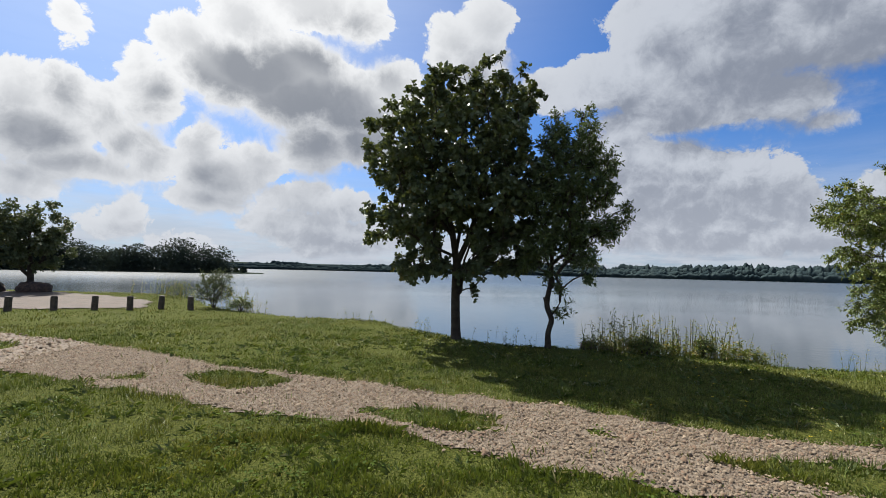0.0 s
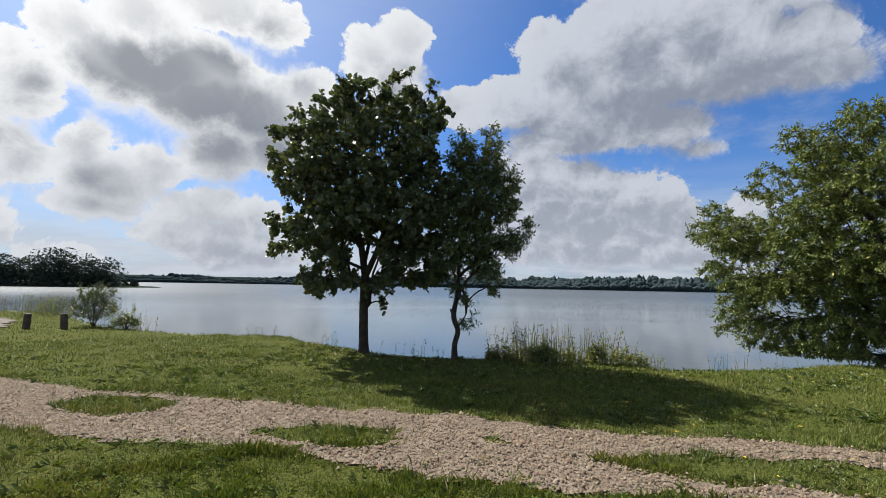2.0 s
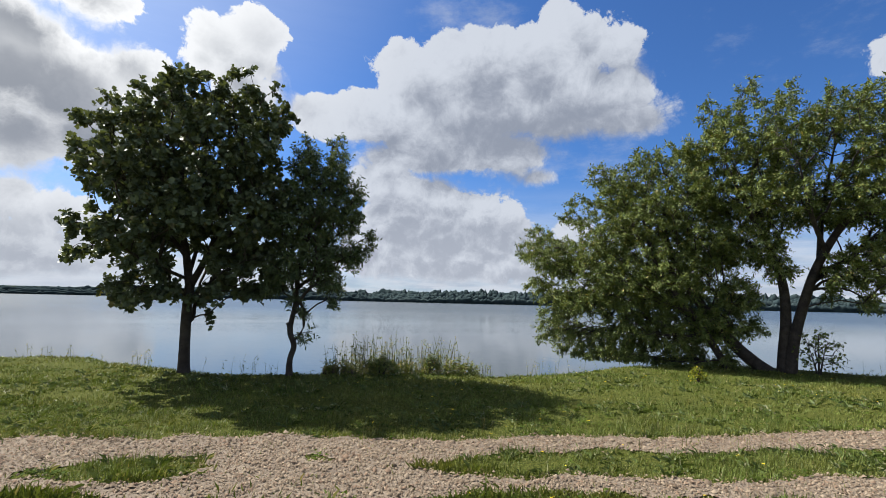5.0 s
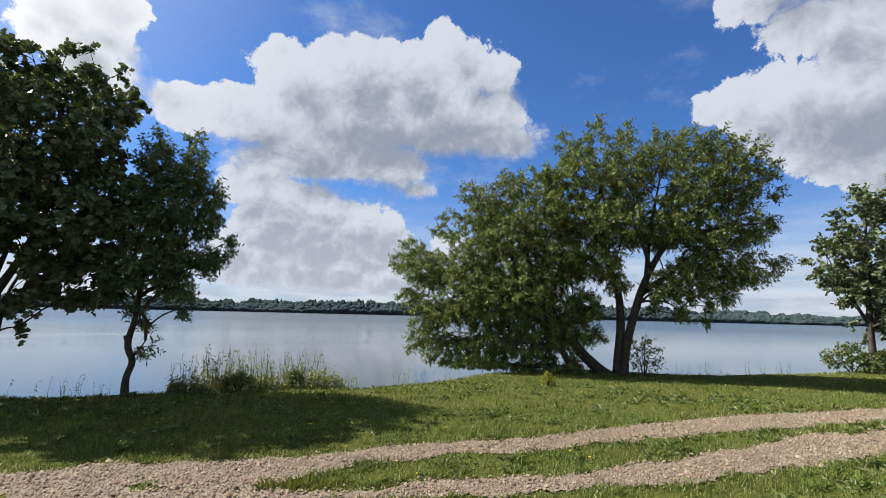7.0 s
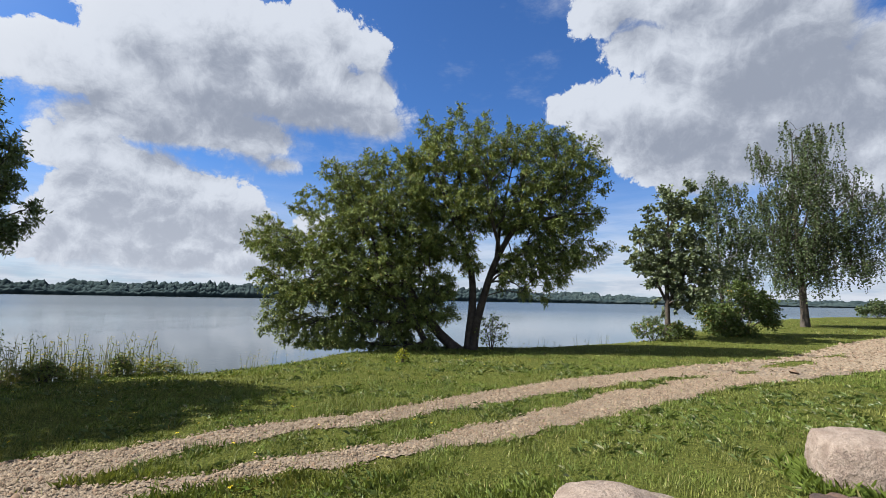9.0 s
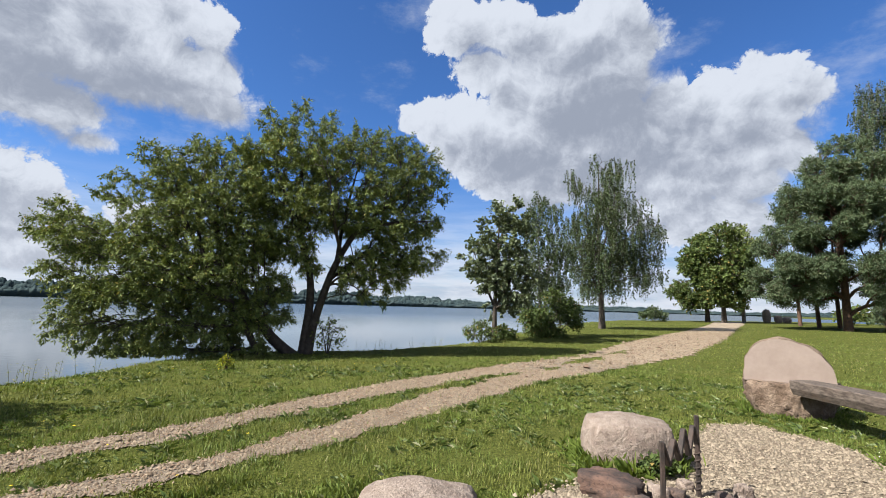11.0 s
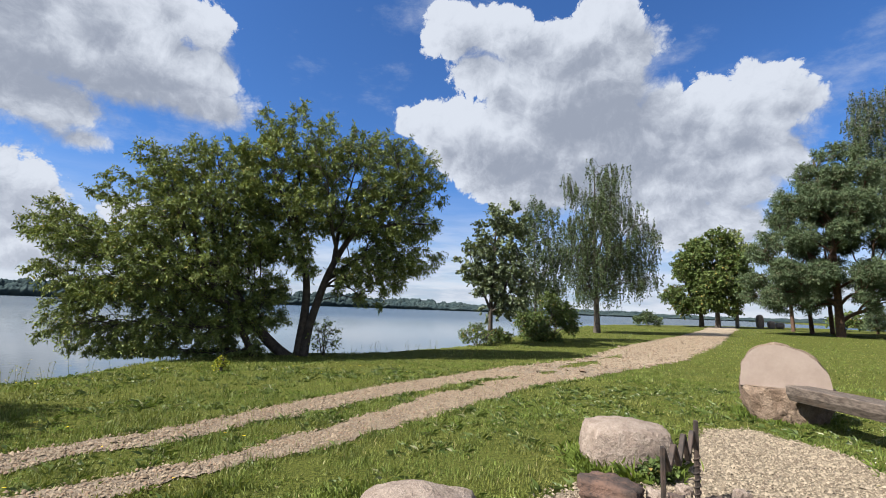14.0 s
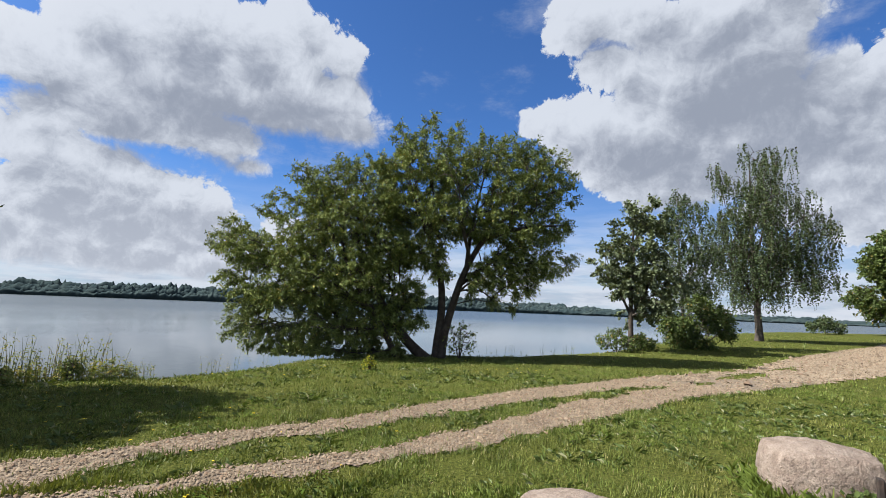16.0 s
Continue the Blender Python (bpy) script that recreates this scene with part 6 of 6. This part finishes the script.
# the dark bank stones share the dark brown hearth material
boulder("boulder", "dark stone at the bank's edge", (3.2, 10.5, 0.05), (0.16, 0.13, 0.11), 10, SOOTY_STONE, 41, level=3)
boulder("boulder", "flat pale stone at the bank's edge", (3.62, 10.42, 0.02), (0.20, 0.14, 0.07), 10, GREY_GRANITE, 42, level=3)
boulder("boulder", "dark stone under the low tree by the bay", (-22.3, 26.0, 0.15), (0.75, 0.6, 0.42), 40, SOOTY_STONE, 43, level=3)
boulder("boulder", "dark stone under the low tree by the bay", (-24.4, 25.6, 0.15), (0.6, 0.5, 0.4), 10, SOOTY_STONE, 44, level=3)
for x, y, h, wide in ((86.5, -33.6, 2.4, 0.62), (86.2, -35.1, 1.3, 0.55), (87.0, -36.6, 1.1, 0.8)):
    bm = boulder_mesh((wide, 0.5, h * 0.5), 45 + int(x), level=3, rough=0.07, boxy=0.45)
    ob = part("standing_stone", bm, GRANITE, smooth=True)
    ob.location = (x, y, float(height(x, y)) + h * 0.4)
    tagged(ob, "pale standing stone beside the end of the track" if h > 2 else "low pale stone block beside a standing stone", "standing stone", group="standing stones")


# ---- wooden posts of the parking ground ----
def bollard():
    bm = bmesh.new()
    bmesh.ops.create_cone(bm, cap_ends=True, segments=14, radius1=0.108, radius2=0.098, depth=0.62)
    bmesh.ops.bevel(bm, geom=[e for e in bm.edges if all(v.co.z > 0.3 for v in e.verts)], offset=0.018, segments=2, affect="EDGES")
    for v in bm.verts:
        v.co.z += 0.17
        v.co.x += 0.008 * noise.noise(v.co * 6)
    ob = part("bollard", bm, POST_TIMBER)
    return tagged(ob, "short dark weathered wooden post in the grass", "post", "posts along the parking ground")


POSTS = [(-14.24, 15.61, 2, 3), (-13.32, 16.34, -1, 0), (-12.32, 16.88, 1, -2), (-11.27, 17.20, 0, 2), (-10.59, 17.94, -3, 6), (-9.38, 17.76, 2, -1)]
first_post = bollard()
first_post.matrix_world = pose(*POSTS[0][:2], 0, POSTS[0][2], POSTS[0][3], 10)
for x, y, rx, ry in POSTS[1:]:
    copy_thing(first_post, pose(x, y, 0, rx, ry, x * 40))


# ---- tall weeds on the bank ----
def weeds(name, label, spots, stems, tall, seed, leaves=14, leaf=0.07):
    """Upright stalks with small leaves round the given places: x, y, spread along, spread across."""
    rng = np.random.default_rng(seed)
    verts, faces, where = [], [], []
    for x0, y0, sx, sy in spots:
        for _ in range(stems):
            x, y = x0 + rng.normal(0, sx), y0 + rng.normal(0, sy)
            z = float(height(x, y))
            if z < -0.7:
                continue
            h = tall * rng.uniform(0.55, 1.25)
            lean = rng.normal(0, 0.10, 2)
            pts = [(x, y, z - 0.03), (x + lean[0] * h * 0.4, y + lean[1] * h * 0.4, z + h * 0.55), (x + lean[0] * h, y + lean[1] * h, z + h)]
            tube(verts, faces, pts, [0.009 * tall, 0.007 * tall, 0.0025 * tall], 3)
            for q in rng.random(leaves) ** 0.8:
                where.append((x + lean[0] * h * q + rng.normal(0, 0.02), y + lean[1] * h * q + rng.normal(0, 0.02), z + h * q))
    where = np.array(where)
    stalk = fast_mesh(name, verts, faces, REED_LEAF)
    n = len(where)
    pts, tris = scatter(LANCE_SHAPE, SIMPLE_FACES, where, random_turns(rng, n, 0.8), leaf * rng.uniform(0.5, 1.3, n))
    bm = bmesh.new()
    bm.from_mesh(stalk)
    bm.from_mesh(fast_mesh(name, pts, tris, REED_LEAF))
    ob = part(name, bm, REED_LEAF)
    return tagged(ob, label, "weeds", kind="stuff")


weeds("bank_weeds", "tall thin green weeds and reeds on the bank", [(3.9, 10.45, 0.45, 0.22), (4.7, 10.3, 0.45, 0.22), (5.5, 10.0, 0.4, 0.22)], 85, 0.76, 81)
weeds("bank_weeds", "low leafy weeds at the foot of the reeds", [(3.4, 10.45, 0.3, 0.2), (4.2, 10.2, 0.3, 0.15), (5.2, 9.95, 0.4, 0.18), (6.0, 9.5, 0.25, 0.15)], 60, 0.30, 82, 22, 0.08)
weeds("bank_weeds", "thin weeds along the shore edge", [(6.3, 9.0, 0.12, 0.1), (8.3, 8.7, 0.5, 0.15), (1.4, 10.9, 0.5, 0.1), (-2.3, 15.1, 0.7, 0.2), (-0.5, 12.6, 0.2, 0.4), (16.5, 5.4, 0.8, 0.4), (18.5, 4.0, 0.8, 0.3)],
      16, 0.35, 83, 10, 0.05)
weeds("bank_weeds", "wispy tall weeds beside the bay", [(-14.6, 25.2, 0.8, 0.5), (-13.2, 23.8, 0.6, 0.5), (-7.6, 17.8, 0.5, 0.3)], 45, 0.8, 84, 12, 0.09)
weeds("track_weeds", "seedy stalks along the track's edge", [(3.9, 4.9, 0.3, 0.15), (4.6, 4.75, 0.3, 0.15), (2.4, 5.7, 0.5, 0.15), (5.4, 3.55, 0.35, 0.06), (6.2, 3.2, 0.3, 0.06)], 9, 0.24, 85, 7, 0.03)


# ---- smaller shrubs and background trees ----
def low_shrub(label, base, right, wide, tall, leaf, mat, seed, clusters=90, per=36):
    w, h = wide / 2, tall
    return tree("shrub", label, "shrub", base, right, [(0, h * 0.55, h * 0.42), (-w * 0.55, h * 0.42, h * 0.36), (w * 0.55, h * 0.42, h * 0.36), (w * 0.1, h * 0.72, h * 0.25)],
                [[(0, 0, -0.1, 0.03), (0.02, 0, h * 0.4, 0.02), (0.05, 0, h * 0.9, 0.006)], [(0, 0, -0.1, 0.03), (-w * 0.3, 0.05, h * 0.3, 0.015), (-w * 0.6, 0.05, h * 0.6, 0.005)],
                 [(0, 0, -0.1, 0.03), (w * 0.3, -0.05, h * 0.3, 0.015), (w * 0.6, -0.05, h * 0.6, 0.005)]],
                leaf, mat, BARK, seed, "broad", clusters * 2, 3, per // 6, h * 0.24, 0.8, twig=0.003 * (1 + h))


low_shrub("light green shrub at the foot of a maple", (22.6, 2.6, -0.1), (0.123, -0.992), 1.5, 1.2, 0.10, LINDEN_LEAF, 31)
low_shrub("light green shrub on the shore under a maple", (24.4, 1.8, -0.05), (0.123, -0.992), 1.4, 0.9, 0.10, LINDEN_LEAF, 32)
low_shrub("small low shrub on the shore", (25.8, 1.6, -0.1), (0.123, -0.992), 0.9, 0.5, 0.08, LINDEN_LEAF, 33, 40, 30)
low_shrub("rounded lone bush on the far lawn", (82.5, -16.0, -0.1), (-0.2, -0.98), 4.6, 2.7, 0.28, BIRCH_LEAF, 34, 150, 40)
low_shrub("thin willow sapling beside the willow's trunk", (14.75, 6.35, -0.1), (0.464, -0.886), 0.6, 1.35, 0.09, WILLOW_LEAF, 35, 50, 22)
low_shrub("yellow-green leafy weed at the foot of the willow bush", (10.4, 6.7, -0.03), (0.482, -0.876), 0.2, 0.36, 0.06, YOUNG_LEAF, 49, 14, 18)
low_shrub("small leafy shrub at the bank's edge", (-7.5, 17.7, 0), (0.901, 0.433), 0.8, 0.55, 0.06, WILLOW_LEAF, 36, 50, 26)
low_shrub("green weed clump growing against a boulder", (5.72, -1.62, 0), (-0.2, -0.98), 0.34, 0.24, 0.05, LINDEN_LEAF, 37, 40, 24)
low_shrub("leafy bramble among the bank weeds", (4.25, 10.05, 0), (0.976, -0.217), 0.6, 0.42, 0.05, WILLOW_LEAF, 38, 60, 18)
low_shrub("dark leafy weed among the bank reeds", (5.35, 9.8, 0), (0.976, -0.217), 0.25, 0.42, 0.05, LINDEN_LEAF, 39, 26, 18)
low_shrub("pale birch seedling at the shore", (31.5, 0.6, -0.1), (0.0, -1.0), 1.0, 1.3, 0.1, BIRCH_LEAF, 40, 50, 26)


def at(az, el, r):
    """The place on the ground at that azimuth and distance."""
    x, y = 0.6 + r * math.sin(radians(az)), -0.75 + r * math.cos(radians(az))
    return (x, y, float(height(x, y)) - 0.05)


def side(az):
    return (math.cos(radians(az)), -math.sin(radians(az)))


tree("birch_tree", "yellowing slender birch beside the broadleaf trees", "tree", at(109, 0, 86), side(109),
     [(0, 14.5, 1.4), (-1.0, 12.6, 1.8), (1.2, 12, 1.8), (0, 9.5, 2.2), (0.6, 6.8, 2.0), (-1, 7, 1.6)],
     [[(0, 0, -0.2, 0.3), (0, 0, 6, 0.18), (0, 0, 15.5, 0.02)], [(0, 0, 6, 0.1), (1, 0.3, 9, 0.06), (1.3, 0.3, 12, 0.02)]],
     0.30, WILLOW_LEAF, BIRCH_BARK, 26, "broad", 260, 4, 10, 1.1, 0.85, hang=1.5, twig=0.016)
for az, r, tall, seed in ((113.4, 70, 10.5, 27), (114.8, 64, 8.5, 28), (116.3, 66, 13.0, 29)):
    tree("pine_tree", "young pine with open crown at the park's edge", "tree", at(az, 0, r), side(az),
         [(0, tall * 0.93, 0.7), (-0.6, tall * 0.78, 1.3), (0.7, tall * 0.72, 1.4), (0, tall * 0.58, 1.9), (-1.2, tall * 0.48, 1.5), (1.2, tall * 0.44, 1.5), (0, tall * 0.36, 1.5)],
         [[(0.2, 0, -0.2, 0.22), (0.05, 0, tall * 0.4, 0.16), (0, 0, tall * 0.95, 0.02)], [(0, 0, tall * 0.4, 0.07), (0.8, 0.2, tall * 0.44, 0.04), (1.5, 0.2, tall * 0.46, 0.02)]],
         0.38, PINE_NEEDLE, PINE_BARK, seed, "needle", 280, 3, 18, 0.9, 0.85, flat=0.6, group="young pines", twig=0.015, droop=-0.1)
for az, r, tall, seed in ((119.6, 78, 5.5, 41), (121.4, 84, 6.5, 42)):
    tree("spruce_tree", "small dark conical spruce on the lawn", "tree", at(az, 0, r), side(az),
         [(0, tall * 0.9, 0.3), (0, tall * 0.75, 0.6), (0, tall * 0.58, 0.95), (0, tall * 0.4, 1.3), (0, tall * 0.22, 1.6)],
         [[(0, 0, -0.2, 0.16), (0, 0, tall * 0.5, 0.09), (0, 0, tall, 0.01)]], 0.30, PINE_NEEDLE, PINE_BARK, seed, "needle", 260, 3, 16, 0.6, 0.95, flat=0.5, group="spruces", twig=0.012)
for az, r, wide, tall, seed in ((123.5, 88, 7, 4.0, 43), (126.5, 86, 8, 5.0, 44), (129.5, 84, 8, 4.5, 45), (117.6, 90, 5, 3.2, 46)):
    low_shrub("yellow-green bushes behind the tall birches", at(az, 0, r), side(az), wide, tall, 0.34, LINDEN_LEAF, seed, 130, 40)
for az, r, seed, k in ((127.8, 70, 47, 0.92), (131.5, 66, 48, 0.85)):
    tree("birch_tree", "tall birch in the park with drooping twigs", "tree", at(az, 0, r), side(az),
         [(0, 27 * k, 2.2), (-1.2, 24 * k, 2.6), (1.4, 23 * k, 2.8), (0, 19.5 * k, 3.6), (2, 16 * k, 3.2), (-2, 15.5 * k, 3.0), (0, 12 * k, 4.0), (1.8, 9 * k, 3.2), (-1.8, 8.5 * k, 3.0)],
         [[(0, 0, -0.2, 0.42), (0.1, 0, 8, 0.3), (0, 0, 18 * k, 0.16), (0, 0, 28 * k, 0.03)], [(0.1, 0, 8, 0.15), (1.5, 0.4, 14 * k, 0.09), (2, 0.4, 20 * k, 0.02)], [(0.1, 0, 8, 0.15), (-1.5, -0.4, 13 * k, 0.09), (-2, -0.4, 19 * k, 0.02)]],
         0.28, BIRCH_LEAF, BIRCH_BARK, seed, "broad", 420, 5, 14, 1.3, 0.85, hang=2.6, twig=0.018, group="tall birches")
